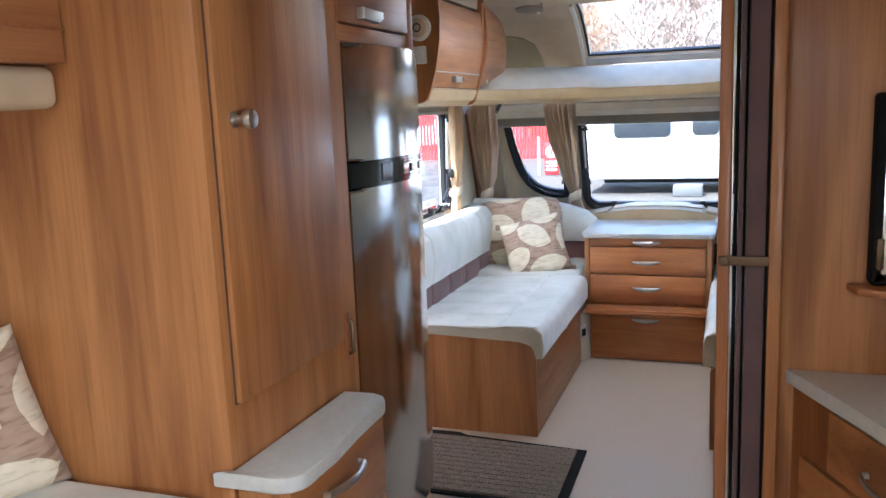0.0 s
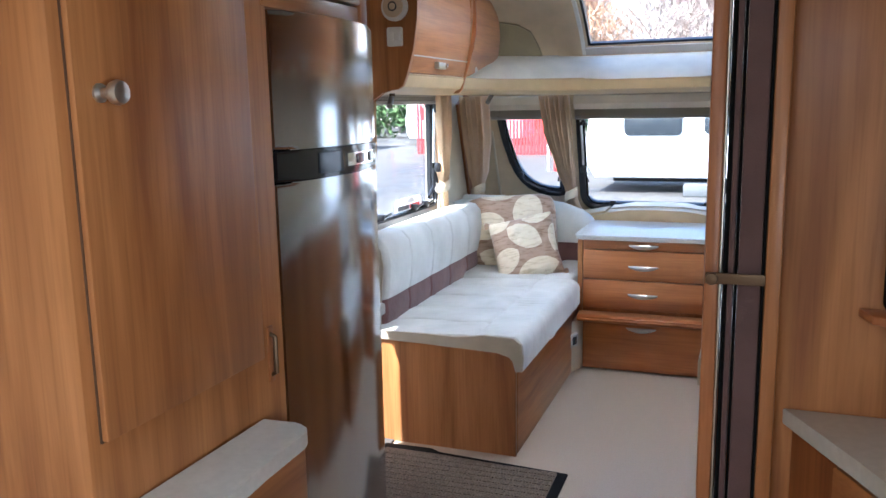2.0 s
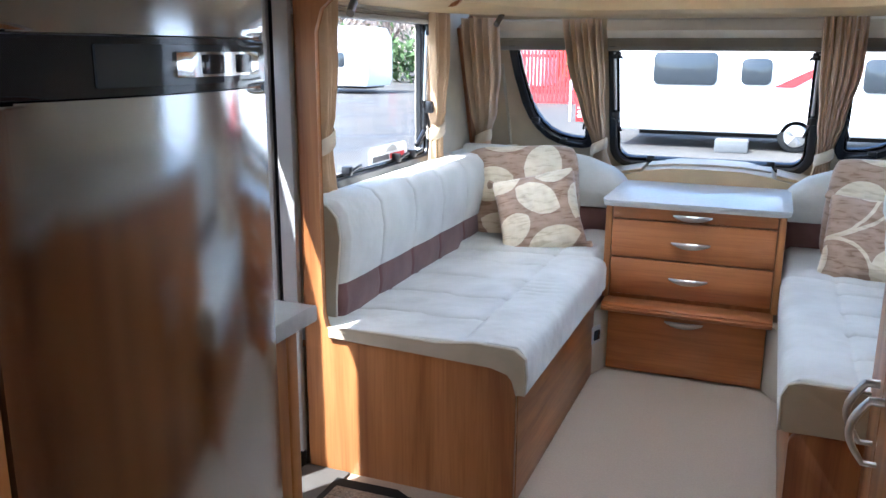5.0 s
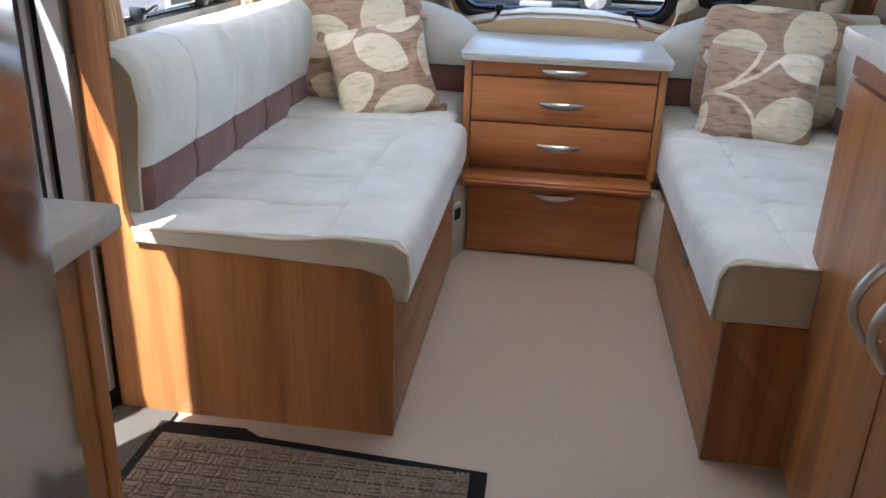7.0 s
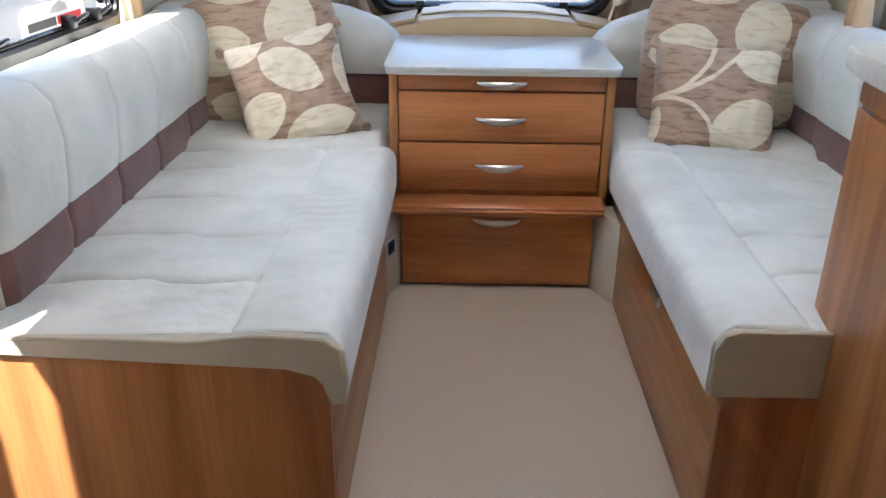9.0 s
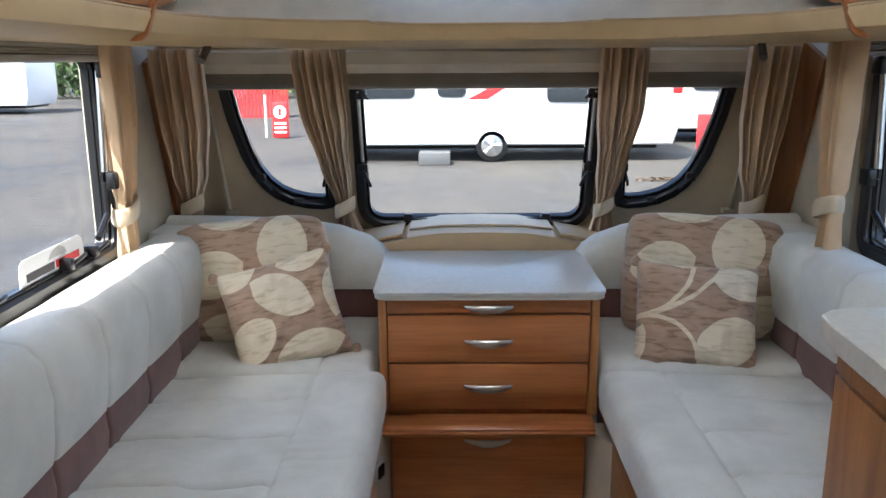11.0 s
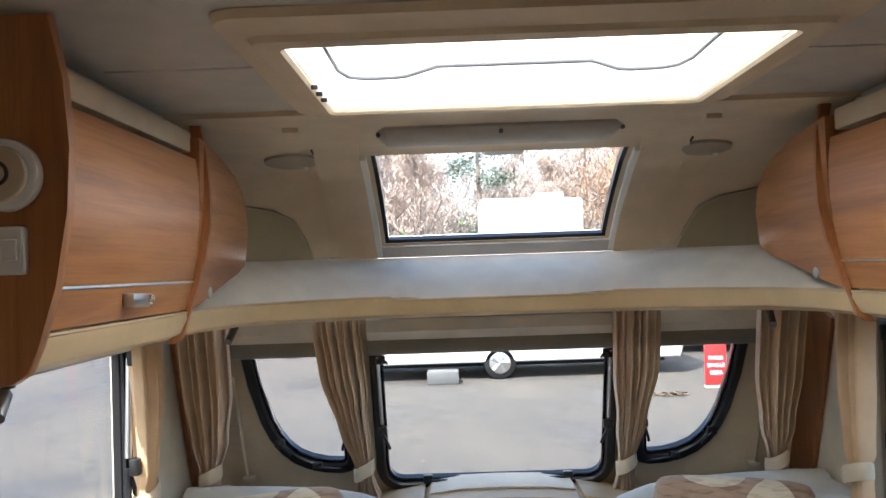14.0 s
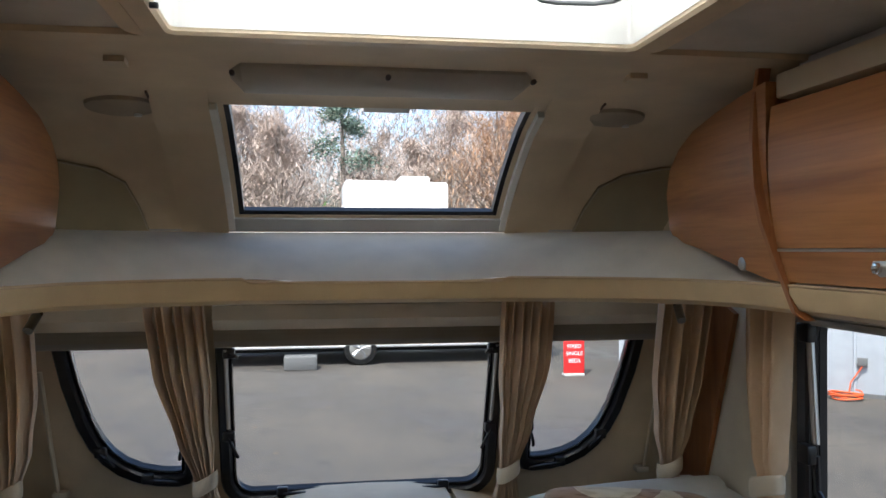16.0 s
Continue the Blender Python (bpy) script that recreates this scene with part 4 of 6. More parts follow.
LEAF_A = leaf_fabric("leaf_cloth_a", ((0.01, 0.05, 0.105, 0.062, -0.62), (-0.11, -0.065, 0.088, 0.06, 0.6), (0.05, -0.13, 0.108, 0.055, 0.1), (-0.115, 0.145, 0.075, 0.045, 0.3), (0.09, 0.15, 0.08, 0.045, 0.1), (0.165, 0.03, 0.09, 0.032, 1.4)))
LEAF_B = leaf_fabric("leaf_cloth_b", ((0.085, -0.075, 0.105, 0.07, 0.55), (0.125, 0.105, 0.092, 0.052, -0.15), (-0.05, 0.20, 0.09, 0.055, -0.2), (-0.19, -0.12, 0.09, 0.035, 1.2)), ((-0.25, 0.36, 0.38), (-0.21, 0.18, 0.195), (-0.14, -0.16, 0.15)))
LEAF_C = leaf_fabric("leaf_cloth_c", ((0.10, 0.10, 0.11, 0.08, 1.4), (-0.13, 0.03, 0.105, 0.075, 0.3), (-0.05, 0.22, 0.12, 0.05, 0.1), (0.17, -0.12, 0.10, 0.06, 0.8), (-0.08, -0.16, 0.10, 0.06, -0.4)))
scatter((-0.625, 0.08, 0.588), 0.35, 0.345, 0.17, -24, 14, -13, LEAF_A, "taupe scatter cushion with large cream leaves", seed=1, knots=True)
scatter((-0.765, 0.29, 0.640), 0.51, 0.41, 0.19, -15, 14, -3, LEAF_C, "taupe back cushion with cream leaves behind another", seed=2, ears=False)
scatter((0.640, 0.06, 0.578), 0.37, 0.335, 0.17, -24, -10, 2, LEAF_B, "taupe scatter cushion with cream leaves and stems", seed=3, knots=True)
scatter((0.718, 0.28, 0.650), 0.51, 0.41, 0.19, -15, -12, 2, LEAF_C, "taupe back cushion with cream leaves behind another", seed=4, ears=False)


# ---- chest of drawers between the seats ----
def bow_handle(parent, a, b, out, sag=0.0, r=0.0075, mat=None, name="handle"):
    """A bowed satin handle from a to b that stands off along out."""
    a, b, out = Vector(a), Vector(b), Vector(out)
    path = [a]
    for k in range(9):
        f = k / 8
        path.append(a.lerp(b, f) + out * (0.45 + 0.55 * math.sin(math.pi * f)) + Vector((0, 0, -sag * math.sin(math.pi * f))))
    path.append(b)
    return part(name, tube(path, r, 10, flat=0.6), mat or SATIN, parent, "satin metal handle")


def crescent(parent, cx, y, z, half=0.072):
    """A satin crescent pull: thick in the middle, thin at its ends."""
    rings = []
    for k in range(17):
        f = k / 16
        b = math.sin(math.pi * f)
        h, out, dep = 0.0035 + 0.0095 * b ** 0.8, 0.004 + 0.018 * b ** 0.6, 0.003 + 0.004 * b
        rings.append([(cx + half * (2 * f - 1), y - out + dep * math.sin(t), z - 0.005 * b + h * math.cos(t)) for t in (2 * math.pi * q / 10 for q in range(10))])
    part("handle", loft(rings), SATIN, parent, "satin metal crescent handle")


chest = thing("chest_of_drawers", (0, 0.2, 0.0), "pear-wood chest of drawers with a pale worktop", "chest of drawers")
part("side", box(-0.325, -0.300, -0.035, 0.47, 0.30, 0.672, 0.003), WOOD_Z, chest)
part("side", box(0.305, 0.330, -0.035, 0.47, 0.30, 0.672, 0.003), WOOD_Z, chest)
# Carcass, recess strip and plinth take the darkened wood as painted shade.
part("carcass", box(-0.299, 0.304, -0.018, 0.47, 0.26, 0.665), WOOD_DARK_SHADED, chest)
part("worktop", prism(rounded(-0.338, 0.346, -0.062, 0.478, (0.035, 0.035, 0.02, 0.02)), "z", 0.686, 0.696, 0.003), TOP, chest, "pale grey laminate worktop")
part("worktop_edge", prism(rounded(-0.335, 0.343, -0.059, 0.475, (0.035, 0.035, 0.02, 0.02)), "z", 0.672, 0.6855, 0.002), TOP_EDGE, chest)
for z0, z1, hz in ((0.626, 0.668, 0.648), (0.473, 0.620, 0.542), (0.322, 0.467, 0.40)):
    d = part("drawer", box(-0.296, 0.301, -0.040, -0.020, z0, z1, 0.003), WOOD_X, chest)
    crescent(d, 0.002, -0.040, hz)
part("shaded_recess", box(-0.298, 0.303, -0.022, -0.010, 0.301, 0.321, 0.001), WOOD_DARK_SHADED, chest)
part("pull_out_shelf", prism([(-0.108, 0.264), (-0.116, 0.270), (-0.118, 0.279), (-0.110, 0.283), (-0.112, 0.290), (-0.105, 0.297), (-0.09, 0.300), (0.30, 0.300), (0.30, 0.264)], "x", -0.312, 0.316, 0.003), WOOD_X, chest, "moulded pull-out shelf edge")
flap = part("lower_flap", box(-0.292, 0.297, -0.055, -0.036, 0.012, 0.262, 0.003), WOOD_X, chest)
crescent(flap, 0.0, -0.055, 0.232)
part("plinth", box(-0.292, 0.297, -0.030, 0.46, 0.0, 0.266), WOOD_DARK_SHADED, chest)

tagged(part("skirt_board", prism([(-0.352, -0.19), (-0.30, -0.05), (-0.297, -0.01), (-0.36, -0.01)], "z", 0.0, 0.265, 0.002), WALL), "beige angled board between seat and drawers", "board", "skirt boards")
tagged(part("skirt_board", prism([(0.376, -0.19), (0.302, -0.05), (0.30, -0.01), (0.376, -0.01)], "z", 0.0, 0.265, 0.002), WALL), "beige angled board between seat and drawers", "board", "skirt boards")
sock = thing("wall_switch", (-0.326, -0.125, 0.165), "small grey square switch on the skirt board", "switch")
m4 = Matrix.Translation((-0.330, -0.125, 0.165)) @ Matrix.Rotation(radians(70), 4, "Z")
for nm, hw, dep, mt in (("plate", 0.034, 0.012, GREY_L), ("rocker", 0.020, 0.017, DARKGLASS)):
    bm = box(-hw, hw, -dep, 0.0, -hw, hw, 0.004)
    bm.transform(m4)
    part(nm, bm, mt, sock)

# window ledge behind the drawers
ledge = thing("window_ledge", (0, 0.6, 0.62), "cream moulded ledge with side trays under the front window", "ledge", kind="structure")
part("body", prism([(-0.47, 0.50), (0.475, 0.50), (0.475, 0.69), (0.42, 0.70), (0.28, 0.725), (0.265, 0.742), (0.15, 0.755), (0.0, 0.758), (-0.15, 0.755), (-0.265, 0.742), (-0.28, 0.725), (-0.42, 0.70), (-0.47, 0.69)], "y", 0.49, 0.80, 0.006), TAN, ledge, "tan moulded front")
part("cap", prism([(-0.262, 0.745), (-0.15, 0.757), (0.0, 0.760), (0.15, 0.757), (0.262, 0.745), (0.262, 0.752), (0.15, 0.764), (0.0, 0.767), (-0.15, 0.764), (-0.262, 0.752)], "y", 0.60, 0.80, 0.003), CREAM, ledge, "cream top cap")
part("tray", prism([(-0.47, 0.692), (-0.285, 0.728), (-0.285, 0.742), (-0.47, 0.706)], "y", 0.55, 0.80, 0.003), TAN, ledge, "tan tray")
part("tray", prism([(0.285, 0.728), (0.475, 0.692), (0.475, 0.706), (0.285, 0.742)], "y", 0.55, 0.80, 0.003), TAN, ledge, "tan tray")


# ---- overhead lockers ----
def locker(sx, y0, y1, label):
    lk = thing("overhead_locker", (sx * 0.95, (y0 + y1) / 2, 1.47), label, "locker", "overhead lockers")
    prof = [(0.800, 1.478), (0.790, 1.54), (0.776, 1.62), (0.768, 1.70), (0.768, 1.78), (0.774, 1.845)]
    low = [p for p in prof if p[1] <= 1.545]
    full = prof
    part("carcass", prism([(sx * 0.83, 1.478)] + [(sx * (u + 0.022), z) for u, z in prof[1:]] + [(sx * 1.11, 1.86), (sx * 1.11, 1.478)], "y", y0, y1), WOOD_Y, lk)
    d = part("door", prism([(sx * u, z) for u, z in full] + [(sx * (u + 0.018), z) for u, z in full[::-1]], "y", y0 + 0.004, y1 - 0.004, 0.002), WOOD_Y, lk)
    part("trim_line", tube([(sx * 0.789, y0 + 0.005, 1.545), (sx * 0.789, y1 - 0.005, 1.545)], 0.0035, 6), SATIN, d)
    c = (y0 + y1) / 2 if y1 - y0 < 0.6 else y1 - 0.37
    lock = part("lock", prism([(-0.052, -0.014), (0.03, -0.017), (0.048, -0.006), (0.048, 0.010), (-0.052, 0.013)], "x", -0.012, 0.012, 0.004), SATIN, d, "satin push lock")
    for v in lock.data.vertices:
        v.co += Vector((sx * 0.782, c, 1.516))
    part("lock_button", disc((sx * 0.768, c + 0.03, 1.514), "x", 0.010, 0.012, 14, 0.002), CHROME, d)
    part("top_rail", box(min(sx * 0.787, sx * 1.11), max(sx * 0.787, sx * 1.11), y0, y1, 1.862, 1.915, 0.006), CREAM, lk, "cream rail over the door")
    part("top_cover", box(min(sx * 0.84, sx * 1.11), max(sx * 0.84, sx * 1.11), y0, y1, 1.917, 1.948, 0.006), GREY_L, lk)
    return lk


locker(-1, -1.176, -0.365, "pear-wood overhead locker with a curved door")
for y0, y1 in ((-2.0, -1.183), (-1.178, -0.365)):
    locker(1, y0, y1, "pear-wood overhead locker with a curved door")
for sx in (-1, 1):
    e = thing("locker_end", (sx * 0.9, -0.2, 1.49), "pear-wood locker end panel rounding into the front moulding", "locker", "locker ends")
    rows = []
    for y, zb, zt, off in ((-0.360, 1.478, 1.90, 0.0), (-0.317, 1.482, 1.895, 0.0), (-0.25, 1.495, 1.888, 0.002), (-0.14, 1.520, 1.872, 0.004), (-0.01, 1.548, 1.845, 0.007), (0.075, 1.562, 1.81, 0.010), (0.14, 1.575, 1.76, 0.013), (0.17, 1.60, 1.70, 0.016)):
        ring = []
        for k in range(9):
            f = k / 8
            z = zb + (zt - zb) * f
            u = 0.800 - 0.032 * math.sin(min(1.0, (z - 1.47) / 0.3) * math.pi / 2) + off
            ring.append((sx * u, y, z))
        ring += [(sx * 1.08, y, zt), (sx * 1.08, y, zb)]
        rows.append(ring)
    part("panel", loft(rows), WOOD_Y, e)
    part("button_lock", disc((sx * 0.800, -0.215, 1.514), "x", 0.016, 0.016, 18, 0.003), SATIN, e, "round satin lock")
    band = thing("locker_band", (sx * 0.74, -0.46, 1.4), "slim curved pear-wood band between locker and end", "band", "locker bands")
    path = [(0.787, 1.946, -0.31), (0.770, 1.86, -0.315), (0.760, 1.76, -0.325), (0.758, 1.68, -0.335), (0.768, 1.60, -0.35), (0.786, 1.52, -0.37), (0.800, 1.46, -0.39), (0.806, 1.415, -0.41), (0.82, 1.400, -0.418)]
    part("strip", loft([[(sx * u, y - 0.009, z), (sx * (u - 0.007), y - 0.007, z + 0.002), (sx * (u - 0.007), y + 0.007, z + 0.002), (sx * u, y + 0.009, z), (sx * (u + 0.02), y + 0.009, z), (sx * (u + 0.02), y - 0.009, z)] for u, z, y in path]), WOOD_DARK_SHADED, band)

# alarm and switch on the locker's end panel by the door
al = thing("smoke_alarm", (-0.79, -1.2, 1.71), "round cream smoke alarm on the wood panel", "alarm")
part("base", disc((-0.783, -1.212, 1.71), "y", 0.052, 0.022, 32, 0.005), WHITE, al)
part("cap", disc((-0.783, -1.229, 1.71), "y", 0.040, 0.012, 32, 0.004), CREAM, al)
part("button", disc((-0.783, -1.236, 1.71), "y", 0.012, 0.006, 16, 0.002), CREAM, al)
part("button_ring", tube([(-0.783 + 0.015 * math.cos(2 * math.pi * k / 24), -1.236, 1.71 + 0.015 * math.sin(2 * math.pi * k / 24)) for k in range(24)], 0.003, 6, True), INK, al, "dark ring round the button")
sw = thing("light_switch", (-0.79, -1.2, 1.6), "small white switch box on the wood panel", "switch")
part("body", box(-0.815, -0.755, -1.225, -1.201, 1.568, 1.637, 0.006), WHITE, sw)
for k in range(2):
    part("rocker", box(-0.805 + 0.024 * k, -0.785 + 0.024 * k, -1.228, -1.224, 1.588, 1.618, 0.0015), WHITE, sw)


def spot(base_at, tip, name="spot_lamp"):
    s = thing(name, base_at, "small chrome reading spot under the pelmet", "lamp", "reading spots")
    b, t = Vector(base_at), Vector(tip)
    part("mount", disc(b, "z", 0.012, 0.012, 18, 0.003), BRASS, s)
    part("arm", tube([b, b.lerp(t, 0.4) + Vector((0, 0, -0.01)), b.lerp(t, 0.6)], 0.006, 8), SPOT_M, s)
    d = (t - b).normalized()
    part("head", tube([t - d * 0.028, t - d * 0.02, t + d * 0.02, t + d * 0.026], 0.012, 14), SPOT_M, s)


spot((-0.835, 0.165, 1.393), (-0.84, 0.14, 1.372))
spot((0.815, 0.165, 1.393), (0.81, 0.14, 1.372))
spot((-0.875, -1.05, 1.393), (-0.865, -1.09, 1.364))

# ---- rooflight ----
rl = thing("rooflight", (0, -0.76, 1.95), "large rooflight with a white translucent dome and cream frame", "rooflight", kind="structure")
out_r, mid_r, in_r = rounded(-0.51, 0.51, -1.178, -0.40, 0.05, 4), rounded(-0.46, 0.465, -1.09, -0.445, 0.02, 4), rounded(-0.415, 0.42, -1.055, -0.495, 0.015, 4)
part("frame", loft([[(u, v, 1.949) for u, v in out_r], [(u, v, 1.935) for u, v in inset(out_r, 0.006)], [(u, v, 1.930) for u, v in inset(mid_r, -0.008)], [(u, v, 1.921) for u, v in mid_r], [(u, v, 1.918) for u, v in inset(in_r, -0.006)], [(u, v, 1.924) for u, v in in_r], [(u, v, 2.03) for u, v in in_r], [(u, v, 2.03) for u, v in inset(in_r, -0.03)]], True, False), CREAM, rl)
part("lining", loft([[(u, v, 1.93) for u, v in inset(in_r, 0.002)], [(u, v, 2.028) for u, v in inset(in_r, 0.012)], [(u, v, 2.028) for u, v in inset(in_r, 0.004)]], True, False), WHITE, rl)
rows = []
for d, z in ((-0.03, 2.035), (-0.02, 2.06), (0.02, 2.085), (0.10, 2.10), (0.2, 2.108)):
    rows.append([(u, v, z) for u, v in inset(in_r, d)])
cap = loft(rows, True, True)
part("dome", cap, DOME, rl, "white translucent dome")
part("grab_bar", tube([(-0.385, -0.930, 1.99), (-0.385, -0.620, 1.99), (-0.37, -0.555, 1.99), (-0.34, -0.535, 1.99), (-0.27, -0.535, 1.99), (-0.24, -0.545, 1.99), (-0.17, -0.625, 1.99), (0.16, -0.625, 1.99), (0.23, -0.545, 1.99), (0.26, -0.535, 1.99), (0.33, -0.540, 1.99), (0.36, -0.560, 1.99), (0.375, -0.620, 1.99), (0.375, -0.930, 1.99)], 0.0042, 8), BAR_M, rl, "bent grey bar")
for yy in (-0.66, -0.72, -0.78):
    part("clip", box(-0.417, -0.403, yy - 0.004, yy + 0.004, 1.914, 1.923, 0.002), RUBBER, rl)

# ---- entrance doorway ----
# Unseen leaves, angled and cut to shape the sun patch on the sofa end.
dr = thing("door_entrance", (-1.14, -1.47, 0.0), "unseen two-part cream entrance door, lower leaf ajar to shape the sunlight", "door", kind="structure")
AJAR = radians(13.2)
leaf_u, leaf_n = Vector((-math.sin(AJAR), -math.cos(AJAR))), Vector((-math.cos(AJAR), math.sin(AJAR)))
leaf_plan = lambda a, b: tuple(Vector((-1.14, -1.222)) + leaf_u * a + leaf_n * b)
part("upper_leaf", box(-1.165, -1.13, -1.787, -1.218, 1.30, 1.795, 0.004), WALL, dr)
lower = part("lower_leaf", prism([leaf_plan(0.0, 0.0), leaf_plan(0.553, 0.0), leaf_plan(0.56, 0.008), leaf_plan(0.56, 0.03), leaf_plan(0.0, 0.03)], "z", 0.03, 1.19, 0.003), WALL, dr)
# Added piece that stops sun slipping between the two leaves.
part("sun_stop", prism([leaf_plan(0.18, 0.002), leaf_plan(0.553, 0.002), leaf_plan(0.557, 0.008), leaf_plan(0.557, 0.028), leaf_plan(0.18, 0.028)], "z", 1.192, 1.40, 0.003), WALL, lower)
part("lock_case", prism([leaf_plan(0.50, -0.012), leaf_plan(0.566, -0.012), leaf_plan(0.572, 0.004), leaf_plan(0.566, 0.02), leaf_plan(0.50, 0.0)], "z", 0.80, 0.93, 0.003), TYRE, lower, "unseen dark lock case that notches the sun patch")
fs = thing("flyscreen_cassette", (-1.05, -1.22, 0.0), "dark flyscreen cassette with aluminium edges on the door jamb", "flyscreen")
part("edge_bar", box(-1.040, -0.990, -1.225, -1.203, 0.055, 1.80, 0.004), ANODISED, fs, "aluminium edge bar")
part("slot", box(-1.082, -1.042, -1.215, -1.190, 0.055, 1.80, 0.002), TYRE, fs, "black screen slot")
part("pull_bar", box(-1.070, -1.054, -1.232, -1.216, 0.055, 1.79, 0.003), ANODISED, fs, "satin pull bar")
part("wall_bar", box(-1.118, -1.084, -1.225, -1.195, 0.055, 1.80, 0.004), ANODISED, fs, "aluminium wall bar")
st = thing("door_stay", (-1.05, -1.24, 0.0), "dark metal door catch at the sill", "catch")
part("plate", box(-1.115, -0.99, -1.235, -1.203, 0.0, 0.053, 0.004), TYRE, st)
part("hook", tube([(-1.06, -1.225, 0.04), (-1.05, -1.26, 0.05), (-1.03, -1.26, 0.03)], 0.008, 8), BRASS, st)
# Sill reaches past the doorway; its dark colour replaces shade on the floor.
structure("trim_sill", box(-1.16, -0.84, -1.73, -1.206, -0.02, 0.010, 0.003), SILL_M, "dark sill across the doorway, widened to shade the sunlit floor", "trim")

mat_m, mn, ml, mb = material("brown_ribbed_mat", 0.95)
mat_noise = put(mn, ml, "ShaderNodeTexNoise", Vector=coords(mn, ml, (1, 1, 1)), Scale=160.0, Detail=3.0)
ml.new(ramp(mn, ml, mat_noise.outputs[0], [(0.35, (0.12, 0.09, 0.065)), (0.65, (0.24, 0.185, 0.135))]), mb.inputs["Base Color"])
bump(mn, ml, mb, mat_noise.outputs[0], 0.8, 0.003)
mt = thing("door_mat", (-0.47, -1.5, 0.0), "brown ribbed door mat with a black rubber border", "mat")
part("border", prism([(-0.86, -1.80), (-0.10, -1.80), (-0.105, -1.305), (-0.62, -1.275), (-0.66, -1.245), (-0.86, -1.25)], "z", 0.001, 0.012, 0.003), TYRE, mt)
part("mat_surface", prism([(-0.835, -1.78), (-0.135, -1.78), (-0.14, -1.33), (-0.63, -1.30), (-0.835, -1.30)], "z", 0.011, 0.017, 0.002), mat_m, mt, "brown basket-ribbed surface")
# woven ribs of the mat
bm = bmesh.new()
for i in range(20):
    for j in range(12):
        cx, cy = -0.815 + i * 0.0347, -1.765 + j * 0.0385
        for k in range(3):
            o = (k - 1) * 0.0105
            if (i + j) % 2:
                add_box(bm, cx - 0.015, cx + 0.015, cy + o - 0.004, cy + o + 0.004, 0.016, 0.021)
            else:
                add_box(bm, cx + o - 0.004, cx + o + 0.004, cy - 0.015, cy + 0.015, 0.016, 0.021)
tagged(part("ribs", bm, mat_m, mt), kind="stuff")

# small worktop cabinet between the fridge and the doorway
cb = thing("door_cabinet", (-0.85, -1.95, 0.0), "slim pear-wood cabinet with a pale worktop beside the fridge", "cabinet")
part("body", box(-1.11, -0.637, -2.148, -1.832, 0.0, 0.687, 0.003), WOOD_Z, cb)
part("end_panel", box(-1.04, -0.634, -1.831, -1.797, 0.0, 0.688, 0.003), WOOD_Z, cb)
part("worktop", prism(rounded(-1.025, -0.612, -2.148, -1.75, (0.0, 0.03, 0.0, 0.0)), "z", 0.689, 0.726, 0.005), TOP, cb, "pale grey laminate worktop")

# ---- fridge and the units round it ----
fr = thing("fridge_freezer", (-0.75, -2.43, 0.0), "tall stainless steel fridge freezer with bowed doors", "fridge")


def bow(z0, z1, x_edge, x_mid, y0, y1, m, name, parent, label="", bev=0.012):
    pts = []
    for k in range(13):
        f = k / 12
        pts.append((x_edge + (x_mid - x_edge) * (1 - (2 * f - 1) ** 2), y0 + (y1 - y0) * f))
    pts += [(x_edge - 0.05, y1), (x_edge - 0.05, y0)]
    return part(name, prism(pts, "z", z0, z1, bev, 4), m, parent, label)


part("body", box(-1.10, -0.47, -2.657, -2.180, 0.0, 1.54), GREY_L, fr)
bow(1.266, 1.543, -0.425, -0.390, -2.655, -2.185, STEEL, "upper_door", fr)
bow(0.27, 1.200, -0.425, -0.390, -2.655, -2.185, STEEL, "lower_door", fr)
panel = bow(1.202, 1.264, -0.423, -0.388, -2.653, -2.187, BLACK, "control_panel", fr, "gloss black control strip", 0.006)


def on_bow(y0, y1, z0, z1, off, m, name, parent, label=""):
    """A raised strip that follows the bow of the fridge's front."""
    ys = [y0 + (y1 - y0) * k / 8 for k in range(9)]
    xs = [-0.423 + 0.035 * (1 - (2 * (y + 2.653) / 0.466 - 1) ** 2) for y in ys]
    part(name, prism([(x + off, y) for x, y in zip(xs, ys)] + [(x - 0.004, y) for x, y in zip(xs[::-1], ys[::-1])], "z", z0, z1, 0.002), m, parent, label)


on_bow(-2.53, -2.21, 1.211, 1.256, 0.003, DARKGLASS, "handle_recess", panel)
on_bow(-2.42, -2.225, 1.219, 1.248, 0.006, CHROME, "control_insert", panel, "chrome control insert")
on_bow(-2.37, -2.33, 1.222, 1.245, 0.009, BLACK, "dial", panel)
on_bow(-2.29, -2.255, 1.222, 1.245, 0.009, BLACK, "dial", panel)
part("kick_plate", box(-0.48, -0.445, -2.655, -2.185, 0.0, 0.262, 0.003), WOOD_Y, fr)
ov = thing("fridge_locker", (-0.75, -2.43, 1.57), "pear-wood locker above the fridge", "locker")
part("body", box(-1.11, -0.45, -2.683, -2.19, 1.556, 1.945, 0.003), WOOD_Z, ov)
d = part("door", box(-0.449, -0.418, -2.676, -2.255, 1.588, 1.93, 0.004), WOOD_Y, ov)
lk = part("lock", prism([(-0.06, -0.014), (0.03, -0.018), (0.055, -0.006), (0.055, 0.010), (-0.06, 0.013)], "x", -0.417, -0.393, 0.004), SATIN, d, "satin push lock")
for v in lk.data.vertices:
    v.co += Vector((0, -2.53, 1.613))
part("lower_rail", box(-0.449, -0.425, -2.676, -2.255, 1.546, 1.584, 0.003), WOOD_Y, ov)
